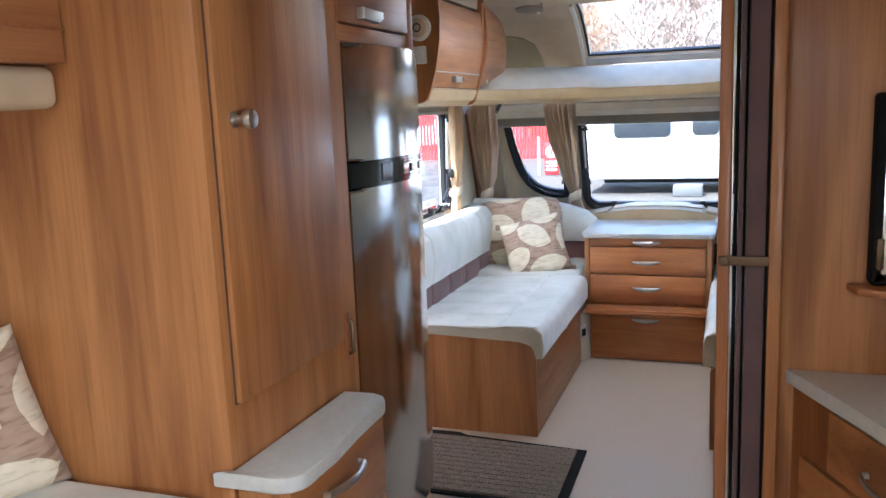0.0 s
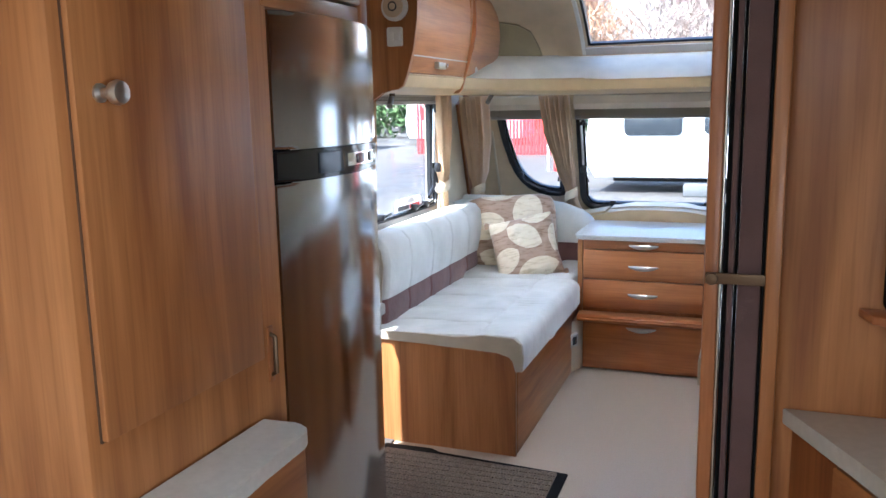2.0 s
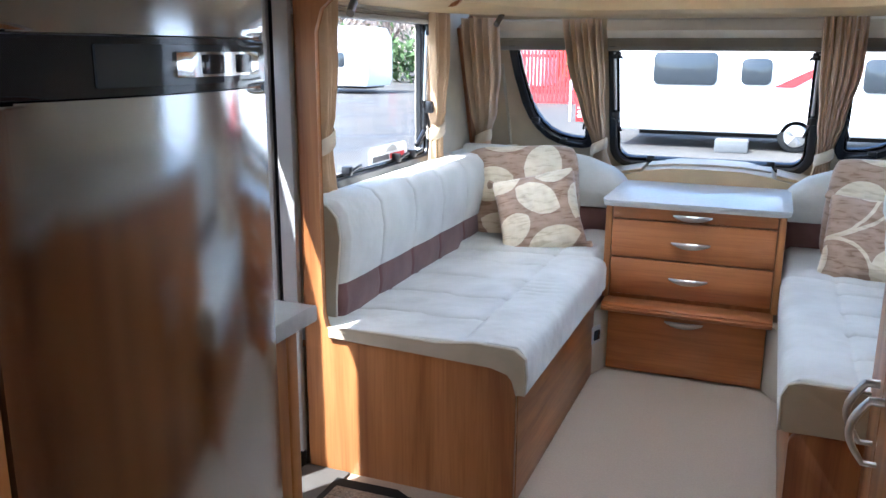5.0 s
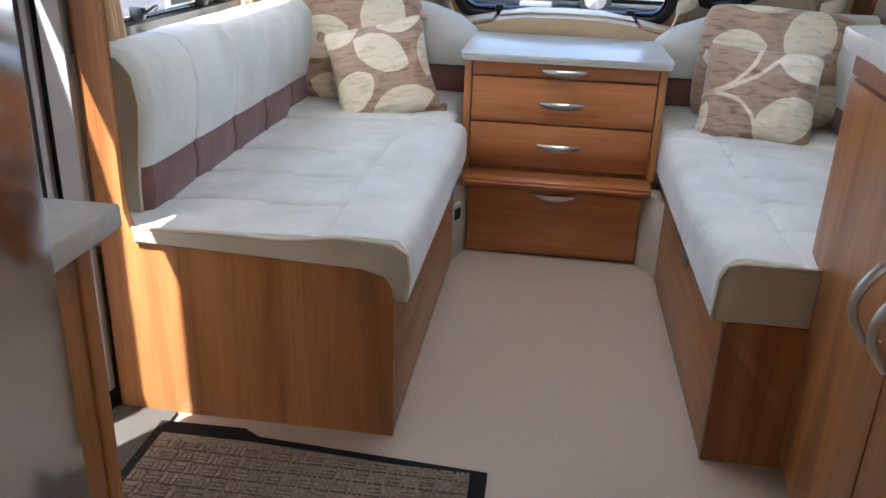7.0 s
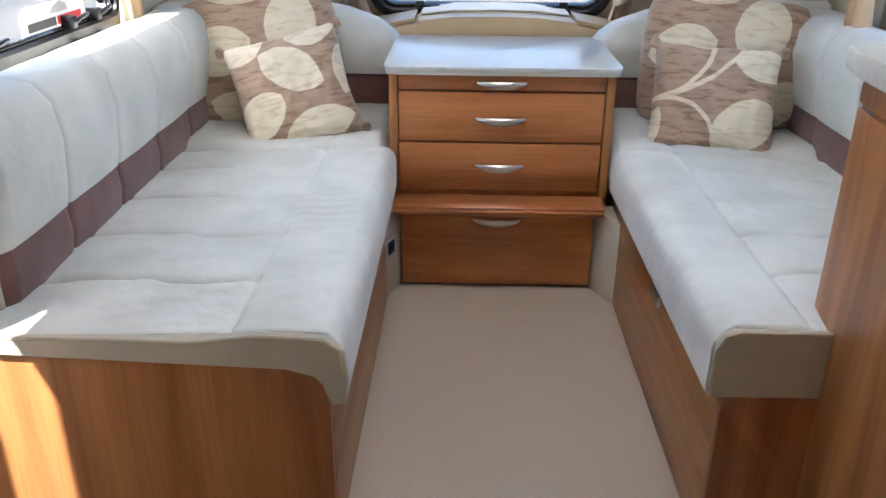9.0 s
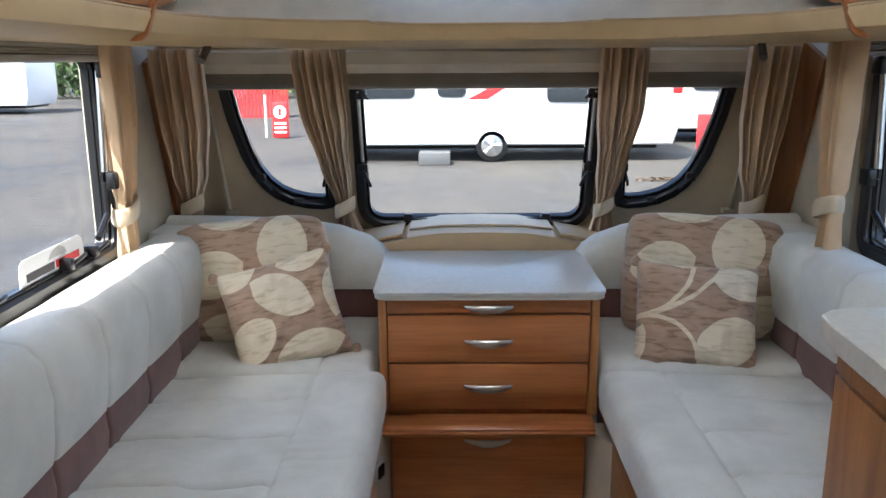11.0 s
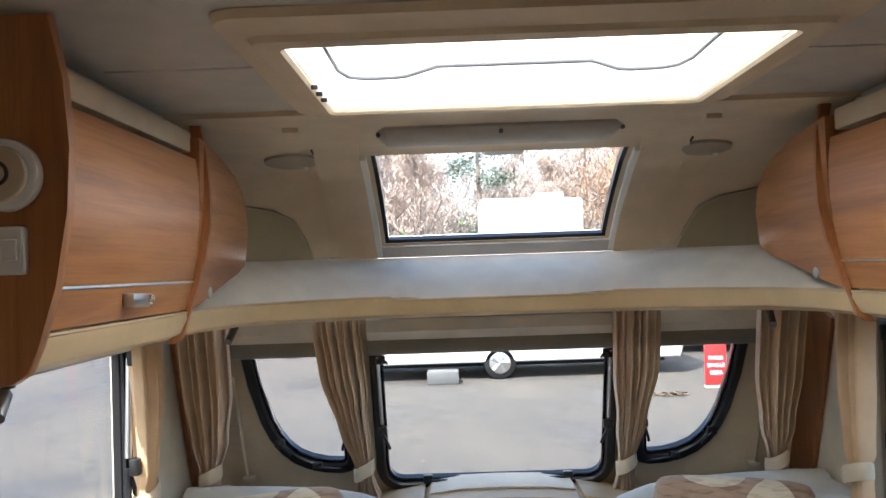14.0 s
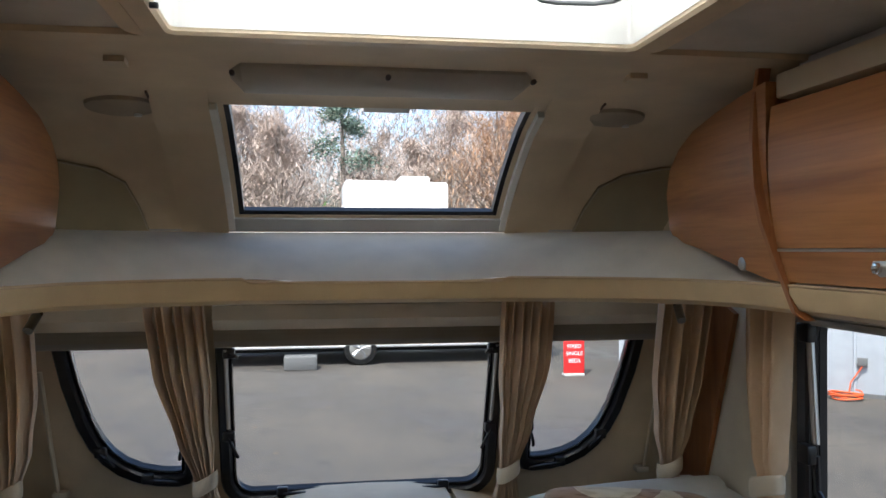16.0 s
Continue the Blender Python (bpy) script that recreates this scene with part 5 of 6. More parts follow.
part("end_post", box(-0.449, -0.42, -2.252, -2.215, 1.546, 1.94, 0.003), WOOD_Z, ov)
structure("wall_fridge_side", box(-1.11, -0.455, -2.178, -2.150, 0.0, 1.945), WOOD_Z, "pear-wood board between fridge and worktop", "wall")

# ---- wardrobe ----
wd = thing("wardrobe", (-0.74, -3.0, 0.0), "tall pear-wood wardrobe with a round metal knob", "wardrobe")
part("body", prism([(-1.058, -3.262), (-0.40, -3.262), (-0.382, -3.255), (-0.376, -3.24), (-0.376, -2.717), (-1.058, -2.717)], "z", 0.0, 1.945, 0.001, 1), WOOD_Z, wd)
door = part("door", box(-0.376, -0.362, -3.236, -2.806, 0.862, 1.93, 0.004), WOOD_Z, wd)
# Thin dark strip, painted in as the shadow gap round the door.
part("shadow_gap", box(-0.3762, -0.3725, -3.2378, -2.8035, 0.8595, 1.932, 0.0005), BROWN_GAP, wd, "dark strip that paints the shadow gap round the door")
kb = part("knob", loft([[(-0.362 + o, -3.19 + r * math.cos(t), 1.378 + r * math.sin(t)) for t in (2 * math.pi * k / 20 for k in range(20))] for o, r in ((0.0, 0.014), (0.004, 0.014), (0.008, 0.008), (0.02, 0.008), (0.026, 0.016), (0.034, 0.0185), (0.042, 0.016), (0.045, 0.008))]), SATIN, door, "round brushed metal knob")
hd = part("pull", tube([(-0.374, -2.768, 0.902), (-0.362, -2.768, 0.897), (-0.362, -2.768, 0.822), (-0.374, -2.768, 0.817)], 0.005, 8), BRASS, wd, "small bronze pull")
part("pull_plate", box(-0.377, -0.372, -2.778, -2.758, 0.802, 0.918, 0.002), WOOD_DARK_SHADED, wd)

wd.location += Vector((-0.052, 0.057, 0.0))

sh = thing("bedside_cabinet", (-0.30, -3.05, 0.0), "low pear-wood cabinet with a rounded pale worktop against the wardrobe", "cabinet")
part("worktop", prism([(-0.415, -3.275), (-0.40, -3.264), (-0.374, -3.262), (-0.374, -2.815)] + [(-0.300 + 0.045 * math.cos(radians(a)), -2.86 + 0.045 * math.sin(radians(a))) for a in (90, 70, 45, 20, 0)] + [(-0.252, -3.0), (-0.243, -3.12)] + [(-0.292 + 0.05 * math.cos(radians(a)), -3.222 + 0.05 * math.sin(radians(a))) for a in (0, -25, -50, -75, -90)], "z", 0.712, 0.742, 0.004), TOP, sh, "pale grey worktop with rounded corners")
part("body", box(-0.374, -0.285, -3.262, -2.83, 0.0, 0.71, 0.003), WOOD_Z, sh)
for z0, z1 in ((0.52, 0.712), (0.30, 0.512), (0.06, 0.292)):
    dd = part("drawer", box(-0.286, -0.268, -3.255, -2.835, z0, z1, 0.004), WOOD_Y, sh)
    bow_handle(dd, (-0.268, -3.13, (z0 + z1) / 2 + 0.03), (-0.268, -2.97, (z0 + z1) / 2 + 0.03), (0.028, 0, 0), 0.0, 0.008)
sh.location += Vector((-0.046, 0.055, 0.0))

# bed beside the wardrobe
bed = thing("bed", (-0.8, -3.8, 0.0), "pale bed against the wardrobe's side", "bed")
part("base", box(-1.10, -0.46, -4.1, -3.212, 0.0, 0.50, 0.004), WOOD_Y, bed)
part("mattress", soft_box(-1.10, -0.44, -4.1, -3.21, 0.502, 0.695, 0.04), SEAT, bed)
scatter((-0.95, -3.34, 0.812), 0.33, 0.33, 0.14, -8, 42, -14, LEAF_A, "taupe cushion with cream leaves on the bed", "bed cushion", 5)
oh = thing("overhead_locker", (-0.9, -3.6, 1.42), "pear-wood locker with a cream rail over the bed", "locker", "bed lockers")
part("body", box(-1.11, -0.70, -4.0, -3.21, 1.487, 1.94, 0.006), WOOD_Y, oh)
part("seam", box(-0.702, -0.697, -4.0, -3.21, 1.545, 1.552), WOOD_DARK_SHADED, oh)
part("rail", box(-1.11, -0.722, -4.0, -3.21, 1.41, 1.485, 0.02, 4), CREAM, oh, "cream rail under the locker")

# ---- right side: bulkhead, folding door, vanity ----
structure("wall_bulkhead", box(0.530, 1.115, -2.50, -2.462, 0.0, 1.945, 0.002), WOOD_Z, "pear-wood partition facing the bedroom", "wall")
fd = thing("folding_door", (0.51, -2.51, 0.0), "mauve-brown pleated folding door, pushed open and strapped", "door")
# Post's shade is put into the darker wood tone.
part("lead_post", box(0.452, 0.478, -2.560, -2.475, 0.0, 1.94, 0.005), WOOD_DARK_SHADED, fd, "pear-wood leading post with its shade in a darker tone")
part("post_seal", box(0.4785, 0.482, -2.556, -2.490, 0.0, 1.94, 0.001), SATIN, fd, "pale metal edge")
# Set-back black strips paint the shade in the folds between mauve pleats.
for x0, x1, yf, mm in ((0.484, 0.492, -2.535, TYRE), (0.493, 0.503, -2.556, PLEAT), (0.504, 0.509, -2.540, TYRE), (0.510, 0.549, -2.558, PLEAT), (0.550, 0.5555, -2.538, TYRE)):
    part("pleat", box(x0, x1, yf, -2.475, 0.01, 1.93, 0.002, 1), mm, fd)
part("frame_post", box(0.556, 0.583, -2.545, -2.465, 0.0, 1.94, 0.004), WOOD_Z, fd, "pear-wood frame post")
part("strap", prism([(0.455, 1.026), (0.556, 1.026), (0.556, 1.046), (0.455, 1.046)], "y", -2.572, -2.566, 0.001), BRASS, fd, "bronze strap")
part("strap_stud", disc((0.466, -2.575, 1.036), "y", 0.011, 0.016, 16, 0.003), BRASS, fd)
fd.location.x -= 0.053
vn = thing("vanity_cabinet", (0.95, -2.8, 0.0), "pear-wood vanity cabinet with a pale worktop", "cabinet")
part("worktop", prism([(0.547, -2.503), (0.605, -2.622), (0.65, -2.716), (0.70, -2.82), (0.757, -3.1), (0.757, -3.45), (1.112, -3.45), (1.112, -2.503)], "z", 0.750, 0.782, 0.004), TOP, vn, "pale grey worktop")
part("body", prism([(0.565, -2.503), (0.622, -2.63), (0.667, -2.724), (0.717, -2.83), (0.775, -3.1), (0.775, -3.45), (1.11, -3.45), (1.11, -2.503)], "z", 0.0, 0.749, 0.002), WOOD_DARK_SHADED, vn)
vd = part("drawer", prism([(0.622, -2.655), (0.706, -2.83), (0.757, -3.05), (0.775, -3.05), (0.720, -2.83), (0.634, -2.65)], "z", 0.612, 0.742, 0.003), WOOD_Y, vn)
bow_handle(vd, (0.680, -2.78, 0.67), (0.728, -2.92, 0.67), (-0.03, -0.005, 0), 0.0, 0.008)
part("door", prism([(0.577, -2.56), (0.700, -2.82), (0.755, -3.05), (0.775, -3.05), (0.716, -2.82), (0.59, -2.555)], "z", 0.05, 0.602, 0.003), WOOD_Y, vn)
mr = thing("wall_mirror", (0.9, -2.52, 1.0), "mirror cabinet in a dark bronze frame on a small wooden shelf", "mirror")
part("shelf", prism([(0.705, -2.503), (0.72, -2.56), (0.80, -2.60), (1.11, -2.60), (1.11, -2.503)], "z", 0.966, 0.982, 0.003), WOOD_X, mr)
part("frame", ring_frame(rounded(0.742, 1.10, 0.984, 1.38, 0.01), inset(rounded(0.742, 1.10, 0.984, 1.38, 0.01), 0.022), 0.04, lambda u, v, w: (u, -2.504 - w, v)), TYRE, mr)
part("glass", box(0.76, 1.085, -2.532, -2.520, 1.0, 1.365), CHROME, mr, "mirror glass")
part("catch", box(0.752, 0.766, -2.556, -2.544, 1.02, 1.085, 0.003), BRASS, mr)
mr.location.x -= 0.043

# ---- kitchen ----
kt = thing("kitchen_unit", (0.8, -1.7, 0.0), "bow-fronted pear-wood kitchen unit with a pale worktop", "kitchen unit")
EDGE = [(0.60, -0.985), (0.545, -0.99), (0.515, -1.02), (0.502, -1.10), (0.495, -1.25), (0.470, -1.45), (0.455, -1.62), (0.452, -1.80), (0.462, -2.1), (0.485, -2.455)]
part("worktop", prism(EDGE + [(1.112, -2.455), (1.112, -0.985)], "z", 0.898, 0.935, 0.005), TOP, kt, "pale grey worktop with a bowed edge")
FACE = [(x + 0.022, y) for x, y in EDGE[2:]]
part("body", prism([(0.56, -1.03)] + [(x + 0.02, y) for x, y in FACE] + [(1.11, -2.45), (1.11, -1.03)], "z", 0.0, 0.896, 0.002), WOOD_Z, kt)


def curved_front(y0, y1, z0, z1, name, parent):
    pts = []
    n = 8
    for k in range(n + 1):
        y = y0 + (y1 - y0) * k / n
        for (xa, ya), (xb, yb) in zip(FACE, FACE[1:]):
            if yb <= y <= ya:
                pts.append((xa + (xb - xa) * (ya - y) / (ya - yb), y))
                break
    return part(name, prism([(x + 0.002, y) for x, y in pts] + [(x + 0.019, y) for x, y in pts[::-1]], "z", z0, z1, 0.003), WOOD_Z, parent)


curved_front(-1.055, -1.617, 0.850, 0.894, "drawer_front", kt)
curved_front(-1.623, -2.40, 0.850, 0.894, "drawer_front", kt)
d1 = curved_front(-1.055, -1.617, 0.03, 0.842, "door", kt)
d2 = curved_front(-1.623, -2.10, 0.03, 0.842, "door", kt)
d3 = curved_front(-2.105, -2.40, 0.03, 0.842, "door", kt)
bow_handle(d1, (0.479, -1.575, 0.655), (0.479, -1.575, 0.535), (-0.05, 0, 0), 0.0, 0.009)
bow_handle(d2, (0.477, -1.665, 0.655), (0.477, -1.665, 0.535), (-0.05, 0, 0), 0.0, 0.009)

# rear rooflight, out of view and added to light the bedroom end
rr = thing("rooflight", (0, -4.6, 1.95), "unseen rear rooflight with a white translucent dome, added for light", "rooflight", kind="structure")
part("frame", ring_frame(inset(REAR_HATCH, -0.05), REAR_HATCH, -0.02, lambda u, v, w: (u, v, 1.949 + w)), CREAM, rr)
part("dome", box(-0.45, 0.45, -4.9, -4.3, 2.003, 2.06, 0.02), DOME, rr)


# ---- outside ----
GZ = -0.45
structure("ground", box(-400, 400, -400, 400, GZ - 0.2, GZ), TARMAC, "worn grey-brown tarmac yard")


def wheel(parent, x, y, r=0.29, face=-1):
    w = part("wheel", disc((x, y, GZ + r), "y", r, 0.2, 32, 0.03), TYRE, parent)
    part("rim", disc((x, y + face * 0.085, GZ + r), "y", r * 0.66, 0.05, 28, 0.006), SATIN, w)
    for k in range(10):
        a = 2 * math.pi * (k // 2) / 5 + 0.22 * (k % 2)
        c = Vector((x, y + face * 0.114, GZ + r))
        q = c + Vector((math.cos(a), 0, math.sin(a))) * r * 0.58
        part("spoke", tube([c, q], 0.02, 6), ALU, w)


def caravan(x0, x1, y0, y1, h=2.62, label="white touring caravan parked across the yard", wheel_x=None, stripe=False, group="parked caravans"):
    c = thing("caravan", ((x0 + x1) / 2, (y0 + y1) / 2, GZ), label, "caravan", group)
    zb, zt = GZ + 0.30, GZ + h
    prof = [(x0 + 0.18, zb), (x1 - 0.10, zb), (x1, zb + 0.35), (x1, zt - 0.45), (x1 - 0.22, zt - 0.06), (x1 - 0.7, zt), (x0 + 0.9, zt), (x0 + 0.35, zt - 0.16), (x0 + 0.10, zt - 0.75), (x0, zb + 0.75), (x0 + 0.03, zb + 0.25)]
    part("body", prism(prof, "y", y0, y1, 0.05, 3), PAINT, c)
    for a, b, z0, z1 in ((x0 + 0.75, x0 + 1.85, 0.78, 1.35), (x0 + 2.25, x0 + 2.75, 0.80, 1.25), ((x0 + x1) / 2 + 0.9, (x0 + x1) / 2 + 1.9, 0.70, 1.25)):
        if b < x1 - 0.3:
            w = part("window", prism(rounded(a, b, GZ + z0 + 0.35, GZ + z1 + 0.35, 0.1), "y", y0 - 0.03, y0 + 0.01, 0.01), DARKGLASS, c, "dark tinted window")
    part("window", prism(rounded(y0 + 0.3, y1 - 0.3, GZ + 1.25, GZ + 1.95, 0.12), "x", x0 - 0.02, x0 + 0.12, 0.02), DARKGLASS, c, "dark tinted window")
    if stripe:
        mid = (x0 + x1) / 2
        part("stripe", prism([(mid - 0.5, 0.66), (mid + 0.15, 1.0), (mid + 0.4, 1.0), (mid - 0.15, 0.66)], "y", y0 - 0.008, y0 - 0.001), RED, c, "red swept stripe")
        part("stripe", prism([(x0 + 0.6, 0.60), (mid - 0.5, 0.64), (mid - 0.46, 0.67), (x0 + 0.6, 0.64)], "y", y0 - 0.008, y0 - 0.001), GREY, c, "grey line")
        part("tail_lamp", box(x1 - 0.16, x1 + 0.01, y0 - 0.012, y0 + 0.15, 0.75, 0.98, 0.01), RED, c, "red tail lamp")
        part("step", box(mid - 1.35, mid - 0.8, y0 - 0.45, y0 - 0.05, GZ, GZ + 0.22, 0.02), DARK_GREY, c, "grey plastic step")
    part("skirt", box(x0 + 0.5, x1 - 0.3, y0 + 0.4, y1 - 0.2, GZ + 0.2, zb, 0.0), TYRE, c)
    wx = wheel_x if wheel_x is not None else (x0 + x1) / 2
    wheel(c, wx, y0 + 0.1)
    wheel(c, wx, y1 - 0.1, face=1)
    return c


caravan(-2.6, 3.95, 12.3, 14.5, wheel_x=0.62, stripe=True)
caravan(4.3, 9.6, 15.5, 17.6, wheel_x=7.0)
caravan(-20.5, -14.6, 26.0, 28.2, wheel_x=-17.5)
caravan(-14.0, -8.6, 30.0, 32.2, wheel_x=-11.0)
caravan(-24, -18, 18.0, 20.2, wheel_x=-21)
van = thing("box_vehicle", (1.9, 19, GZ), "tall white motorhome beyond the first caravan", "motorhome")
part("body", prism([(0.55, GZ + 0.4), (3.1, GZ + 0.4), (3.1, 3.16), (3.05, 3.22), (0.62, 3.26), (0.55, 3.2)], "y", 18, 20, 0.03), PAINT, van)
part("roof_unit", box(1.95, 2.7, 18.4, 19.4, 3.24, 3.40, 0.05), PAINT, van)
wheel(van, 1.2, 18.1)
wheel(van, 2.8, 18.1)


def letters(words, at, size, mat, parent, turn=0.0, name="lettering"):
    cu = bpy.data.curves.new(name, "FONT")
    cu.body, cu.size, cu.align_x, cu.extrude = words, size, "CENTER", 0.002
    tmp = bpy.data.objects.new(name, cu)
    me = bpy.data.meshes.new_from_object(tmp)
    bpy.data.objects.remove(tmp)
    me.transform(Matrix.Translation(at) @ Matrix.Rotation(turn, 4, "Z") @ Matrix.Rotation(radians(90), 4, "X"))
    me.materials.clear()
    me.materials.append(mat)
    ob = new(name, me)
    ob.parent = parent
    if parent.type == "EMPTY":
        ob.matrix_parent_inverse = Matrix.Translation(-parent.location)
    return ob


sg = thing("sign_board", (3.9, 10.55, GZ), "red upright board with white words FIXED SINGLE BEDS", "sign")
pl = part("panel", box(3.735, 4.075, 10.55, 10.59, GZ + 0.04, GZ + 0.95, 0.01), RED, sg)
for k, wd_ in enumerate(("FIXED", "SINGLE", "BEDS")):
    letters(wd_, (3.905, 10.546, GZ + 0.44 - 0.115 * k), 0.088, MATTE_WHITE, pl)
part("foot", box(3.74, 4.07, 10.52, 10.68, GZ, GZ + 0.035, 0.005), GREY_L, sg)
s2 = thing("speed_sign", (-4.1, 16.9, GZ), "red and white upright notice board beside a barrier", "sign")
p2 = part("panel", box(-4.29, -3.91, 16.9, 16.95, GZ + 0.02, GZ + 0.86, 0.03), RED, s2)
part("disc", disc((-4.1, 16.89, GZ + 0.62), "y", 0.15, 0.02, 28), MATTE_WHITE, p2)
part("digit_mark", box(-4.13, -4.07, 16.872, 16.879, GZ + 0.54, GZ + 0.70), RED, p2)
for k in range(3):
    part("line", box(-4.24, -3.96, 16.885, 16.897, GZ + 0.13 + 0.1 * k, GZ + 0.18 + 0.1 * k), MATTE_WHITE, p2)
for x in (-4.5, -3.2, -2.0):
    po = thing("barrier_post", (x, 17.2, GZ), "slim white barrier post", "post", "barrier posts")
    part("pole", disc((x, 17.2, GZ + 0.5), "z", 0.03, 1.0, 12), PAINT, po)
fn = thing("site_fence", (-8, 24, GZ), "red slatted site fence", "fence")
for k in range(46):
    x = -11.0 + k * 0.125
    part("slat", box(x, x + 0.09, 24, 24.04, GZ, GZ + 1.9), RED, fn)
part("rail", box(-11.0, -5.2, 24.045, 24.1, GZ + 1.5, GZ + 1.6), RED, fn)
# clad building that stands askew to the yard
# Blue-grey base colour puts the wall's shade into the pale cladding.
CLAD = plain("shade_toned_cladding", (0.31, 0.33, 0.36), 0.6)
bl_ = thing("white_building", (7.0, 8.2, GZ), "pale panelled building askew at the yard's side", "building")
wall_u = Vector((4.95, -4.3, 0)).normalized()
wall_n = Vector((wall_u.y, -wall_u.x, 0))
on_wall = lambda a, b, z=0.0: Vector((4.55, 10.3, z)) + wall_u * a + wall_n * b
part("wall", prism([tuple(on_wall(a, b).xy) for a, b in ((0, 0), (7.5, 0), (7.5, -3.0), (0, -3.0))], "z", GZ, 3.2, 0.01), CLAD, bl_)
for k in range(12):
    part("panel_joint", prism([tuple(on_wall(0.3 + k * 0.6 + a, b).xy) for a, b in ((0, 0.002), (0.05, 0.002), (0.035, 0.022), (0.015, 0.022))], "z", GZ + 0.06, 3.15, 0.0), CLAD, bl_)
part("plinth", prism([tuple(on_wall(a, b).xy) for a, b in ((0.02, 0.004), (7.48, 0.004), (7.48, 0.03), (0.02, 0.03))], "z", GZ, GZ + 0.055, 0.0), DARK_GREY, bl_)
sk = thing("wall_socket", tuple(on_wall(3.42, 0.03, 0.03)), "grey outdoor socket box on the building's wall", "socket")
part("box", prism([tuple(on_wall(a, b).xy) for a, b in ((3.36, 0.024), (3.48, 0.024), (3.48, 0.08), (3.36, 0.08))], "z", -0.02, 0.09, 0.008), DARK_GREY, sk)
hz = thing("cable_coil", tuple(on_wall(3.24, 0.24, GZ)), "orange coiled cable on the ground under a socket", "cable")
ORANGE = plain("orange_cable", (0.6, 0.09, 0.02), 0.5)
heap = on_wall(3.24, 0.26, GZ)
part("coil", tube([heap + Vector(((0.19 + 0.025 * math.sin(a * 0.9)) * math.cos(a * 0.5), (0.19 + 0.025 * math.sin(a * 0.9)) * math.sin(a * 0.5), 0.015 + 0.0016 * a + 0.012 * math.sin(a * 0.77))) for a in range(52)], 0.011, 6), ORANGE, hz)
part("lead", tube([on_wall(3.26, 0.12, GZ + 0.06), on_wall(3.28, 0.07, GZ + 0.20), on_wall(3.36, 0.06, GZ + 0.33), on_wall(3.42, 0.06, -0.025)], 0.009, 6), ORANGE, hz)

# fallen leaves swept into a small heap
rl_ = random.Random(41)
bm = bmesh.new()
for k in range(70):
    at = Vector((3.0 + rl_.gauss(0, 0.14), 9.97 + rl_.gauss(0, 0.07), GZ + 0.012 + abs(rl_.gauss(0, 0.012))))
    turn = Matrix.Rotation(rl_.uniform(0, 6.3), 3, "Z") @ Matrix.Rotation(rl_.gauss(0, 0.5), 3, "X")
    bm.faces.new([bm.verts.new(at + turn @ Vector(c)) for c in ((-0.05, 0, 0), (0, -0.022, 0.006), (0.05, 0, 0), (0, 0.022, 0.006))])
me = bpy.data.meshes.new("fallen_leaves")
bm.to_mesh(me)
bm.free()
me.materials.append(plain("dry_leaves", (0.10, 0.066, 0.038), 0.8, var=0.4))
tagged(new("fallen_leaves", me), "small heap of dry brown leaves on the tarmac", "leaves", kind="stuff")

# trees and hedge
# Bark and twig colours are paled to paint in haze and window glare.
BARK = plain("hazy_bark", (0.22, 0.18, 0.15), 0.95, var=0.3, scale=6)
LEAVES = plain("dark_needles", (0.13, 0.18, 0.14), 0.9, var=0.5, scale=2)
RUST = plain("hazy_rust_twigs", (0.42, 0.25, 0.15), 0.95, var=0.5, scale=1.5)
TWIG = plain("hazy_grey_twigs", (0.42, 0.33, 0.28), 0.95, var=0.4, scale=1.2)


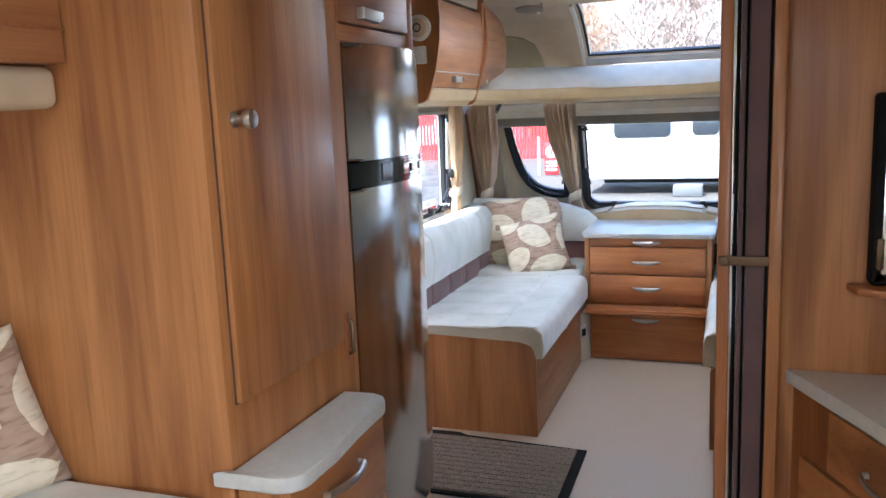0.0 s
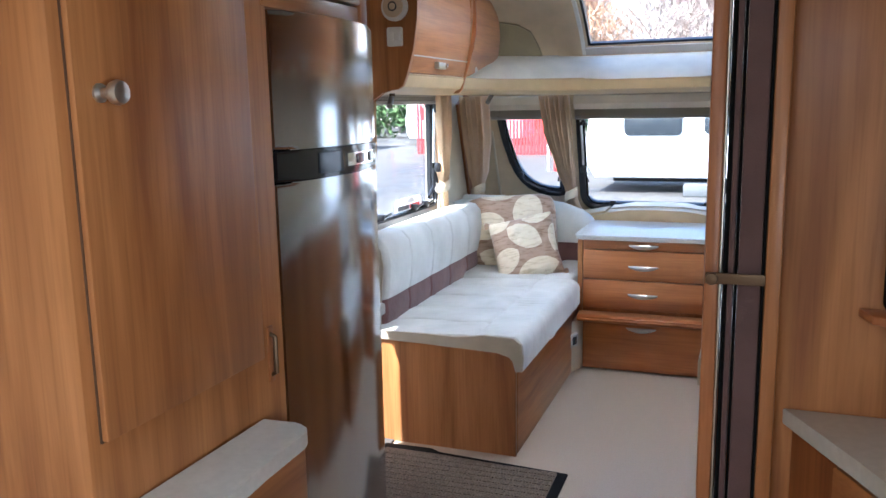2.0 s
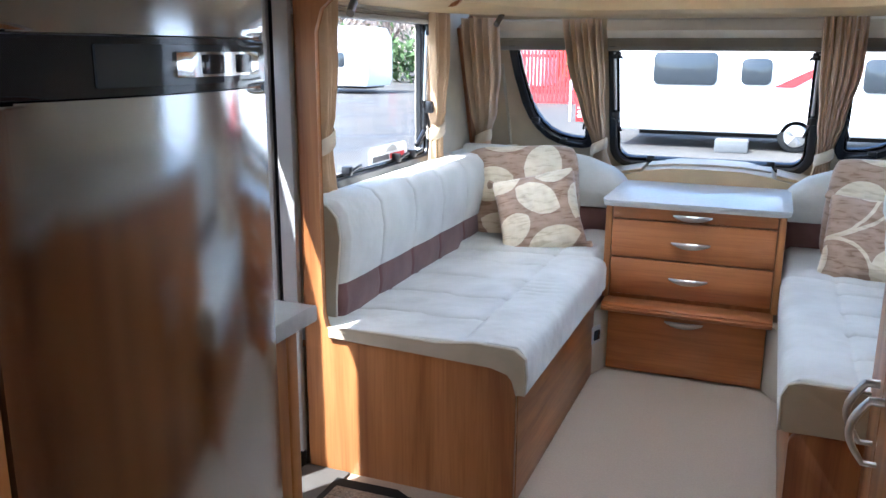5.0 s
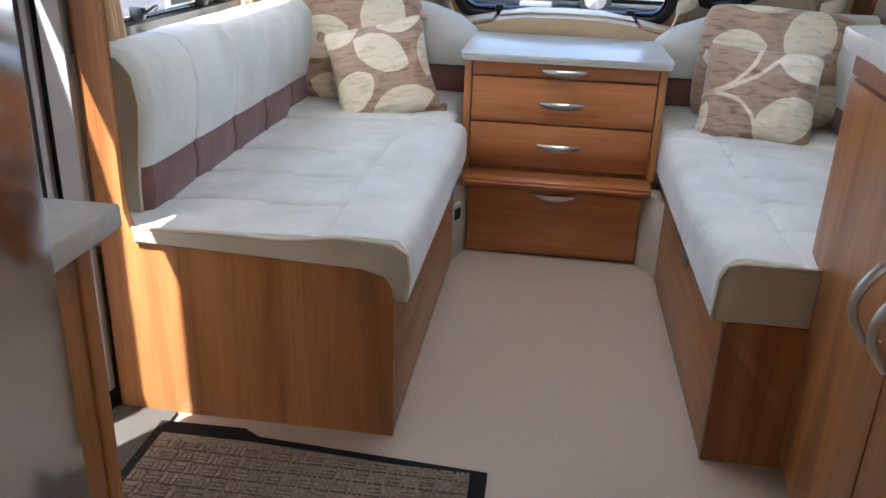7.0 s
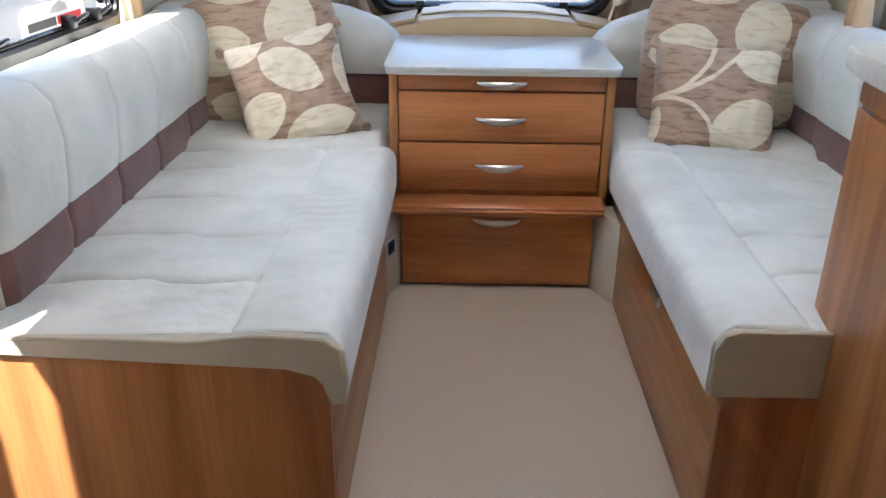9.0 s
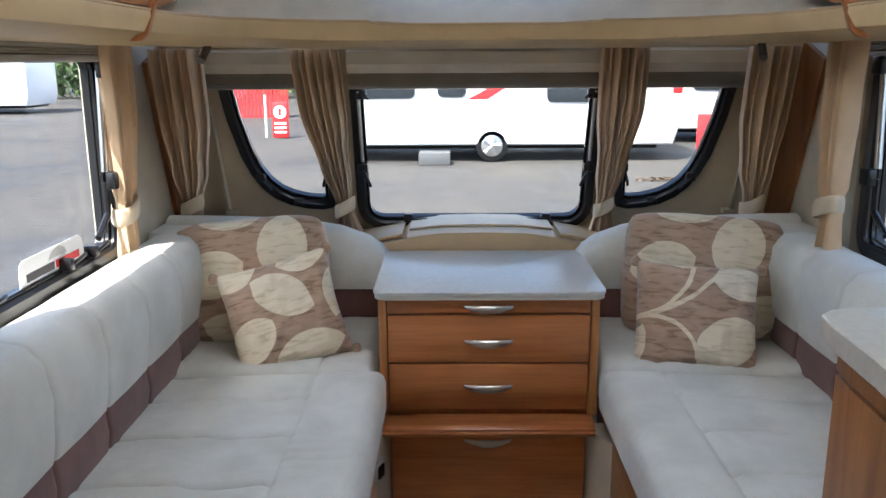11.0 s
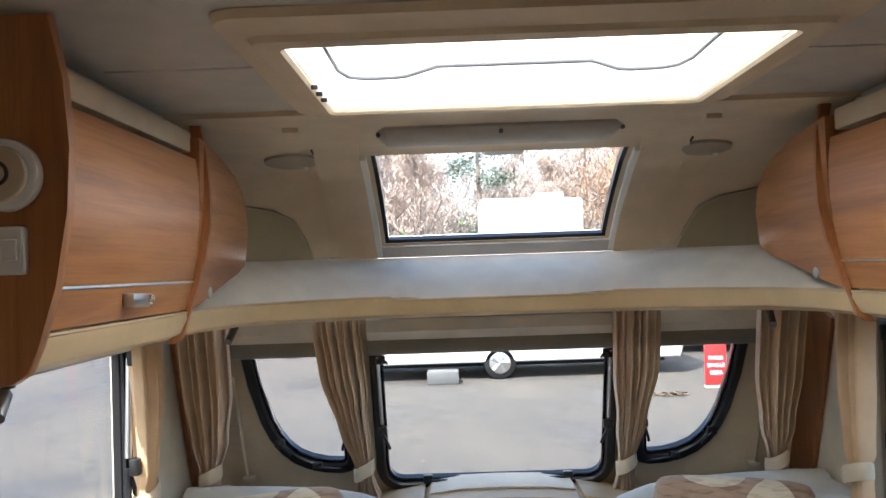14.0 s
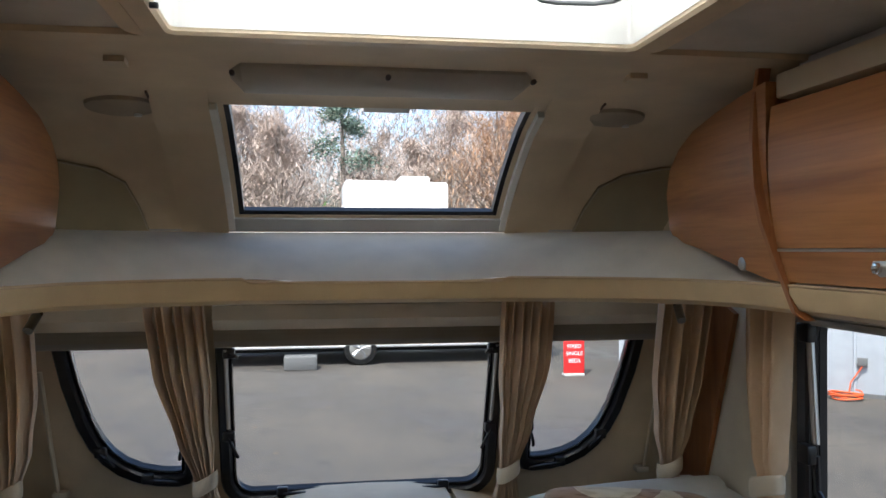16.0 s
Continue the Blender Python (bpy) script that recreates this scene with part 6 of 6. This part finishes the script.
def tree(x, y, h, conifer, mat, seed, label):
    rnd = random.Random(seed)
    t = thing("tree", (x, y, GZ), label, "tree", "trees behind the yard")
    lean = rnd.uniform(-0.3, 0.3)
    bm = bmesh.new()
    n = 6
    rings = []
    for k in range(n + 1):
        f = k / n
        r = 0.22 * (1 - f) ** 0.8 + 0.02
        rings.append([(x + lean * f + r * math.cos(a), y + r * math.sin(a), GZ + h * f * 0.95) for a in (2 * math.pi * q / 7 for q in range(7))])
    loft(rings, bm=bm)
    limbs = []
    for k in range(34):
        f = rnd.uniform(0.18, 0.95)
        a = rnd.uniform(0, 2 * math.pi)
        ln = h * (0.30 * (1.05 - f) if conifer else 0.34 * (1.15 - f))
        p0 = Vector((x + lean * f, y, GZ + h * f * 0.95))
        up = -0.1 if conifer else rnd.uniform(0.5, 1.1)
        p1 = p0 + Vector((math.cos(a), math.sin(a), up)) * ln
        pm = p0.lerp(p1, 0.5) + Vector((0, 0, 0.06 * ln))
        tube([p0, pm, p1], 0.045 * (1.1 - f), 4, bm=bm)
        limbs.append((p0, pm, p1, ln))
    part("trunk", bm, BARK, t)
    vs, fs = [], []
    for p0, pm, p1, ln in limbs:
        for k in range(260 if conifer else 200):
            f = rnd.uniform(0.25, 1.05)
            c = p0.lerp(pm, f * 2) if f < 0.5 else pm.lerp(p1, f * 2 - 1)
            spread = ln * (0.22 if conifer else 0.26)
            c = c + Vector((rnd.gauss(0, spread), rnd.gauss(0, spread), rnd.gauss(0, spread * 0.8)))
            if conifer:
                d = Vector((rnd.gauss(0, 1), rnd.gauss(0, 1), rnd.gauss(-0.2, 0.5))).normalized() * rnd.uniform(0.12, 0.28)
                w = Vector((rnd.gauss(0, 1), rnd.gauss(0, 1), rnd.gauss(0, 1))).normalized() * 0.07
            else:
                d = Vector((rnd.gauss(0, 1), rnd.gauss(0, 1), rnd.gauss(0.8, 0.8))).normalized() * rnd.uniform(0.3, 0.7)
                w = Vector((rnd.gauss(0, 1), rnd.gauss(0, 1), 0)).normalized() * 0.022
            i = len(vs)
            vs += [c - w, c + w, c + d]
            fs.append((i, i + 1, i + 2))
    me = bpy.data.meshes.new("crown")
    me.from_pydata(vs, [], fs)
    me.materials.append(mat)
    ob = new("crown", me)
    ob.parent = t
    ob.matrix_parent_inverse = Matrix.Translation(-t.location)


rt = random.Random(7)
for k in range(24):
    x = -24 + k * 2.1 + rt.uniform(-1, 1)
    con = k in (7, 12, 19)
    tree(x, rt.uniform(40, 50), rt.uniform(12, 15) if con else rt.uniform(8.0, 11.5), con, LEAVES if con else (RUST if k % 4 == 0 else TWIG), 20 + k, "dark green conifer behind the yard" if con else "bare winter tree with reddish twigs")
hv, hf = [], []
rh = random.Random(3)
for k in range(9000):
    c = Vector((rh.uniform(-30, 30), rh.uniform(37, 39), GZ + abs(rh.gauss(0, 0.9)) + rh.uniform(0, 1.2)))
    d = Vector((rh.gauss(0, 1), rh.gauss(0, 1), rh.gauss(0, 1))).normalized() * 0.4
    w = Vector((rh.gauss(0, 1), rh.gauss(0, 1), rh.gauss(0, 1))).normalized() * 0.16
    i = len(hv)
    hv += [c - w, c + w, c + d]
    hf.append((i, i + 1, i + 2))
me = bpy.data.meshes.new("hedge")
me.from_pydata(hv, [], hf)
me.materials.append(plain("hedge_leaves", (0.06, 0.10, 0.03), 0.9, var=0.5, scale=2))
tagged(new("hedge", me), "low green hedge along the yard's far edge", "hedge", kind="stuff")

wv, wf = [], []
for k in range(130000):
    c = Vector((rh.uniform(-45, 45), rh.uniform(52, 62), GZ + rh.uniform(0, 14.5) * rh.uniform(0.6, 1.0)))
    d = Vector((rh.gauss(0, 0.6), rh.gauss(0, 0.6), rh.uniform(0.2, 1.2))) * rh.uniform(0.3, 0.9)
    w = Vector((1, 0, 0)) * rh.uniform(0.015, 0.045)
    i = len(wv)
    wv += [c - w, c + w, c + d]
    wf.append((i, i + 1, i + 2))
me = bpy.data.meshes.new("far_woods")
me.from_pydata(wv, [], wf)
# Pale base colour carries the haze over the far woods.
me.materials.append(plain("winter_wood_haze", (0.44, 0.36, 0.32), 0.95, var=0.5, scale=0.5))
tagged(new("far_woods", me), "bare brown winter woods behind the yard", "woods", kind="stuff")

# sticker on the side window
sk = thing("window_sticker", (-1.10, -0.22, 0.85), "white rounded dealer sticker with a red foot on the glass", "sticker")
bm = prism(rounded(-0.44, -0.10, 0.80, 0.925, 0.03), "x", -1.117, -1.1155)
part("sheet", bm, MATTE_WHITE, sk)
part("red_band", prism(rounded(-0.44, -0.10, 0.80, 0.852, 0.01), "x", -1.1150, -1.1145), RED, sk)
part("word_bar", box(-1.1150, -1.1142, -0.41, -0.27, 0.868, 0.888), INK, sk)
part("word_bar", box(-1.1150, -1.1142, -0.262, -0.13, 0.868, 0.888), RED, sk)
part("emblem", prism([(-0.30, 0.897), (-0.20, 0.897), (-0.21, 0.912), (-0.24, 0.922), (-0.28, 0.912)], "x", -1.1150, -1.1142), GREY_L, sk)
sk.location.y -= 0.07
sk.location.z -= 0.025
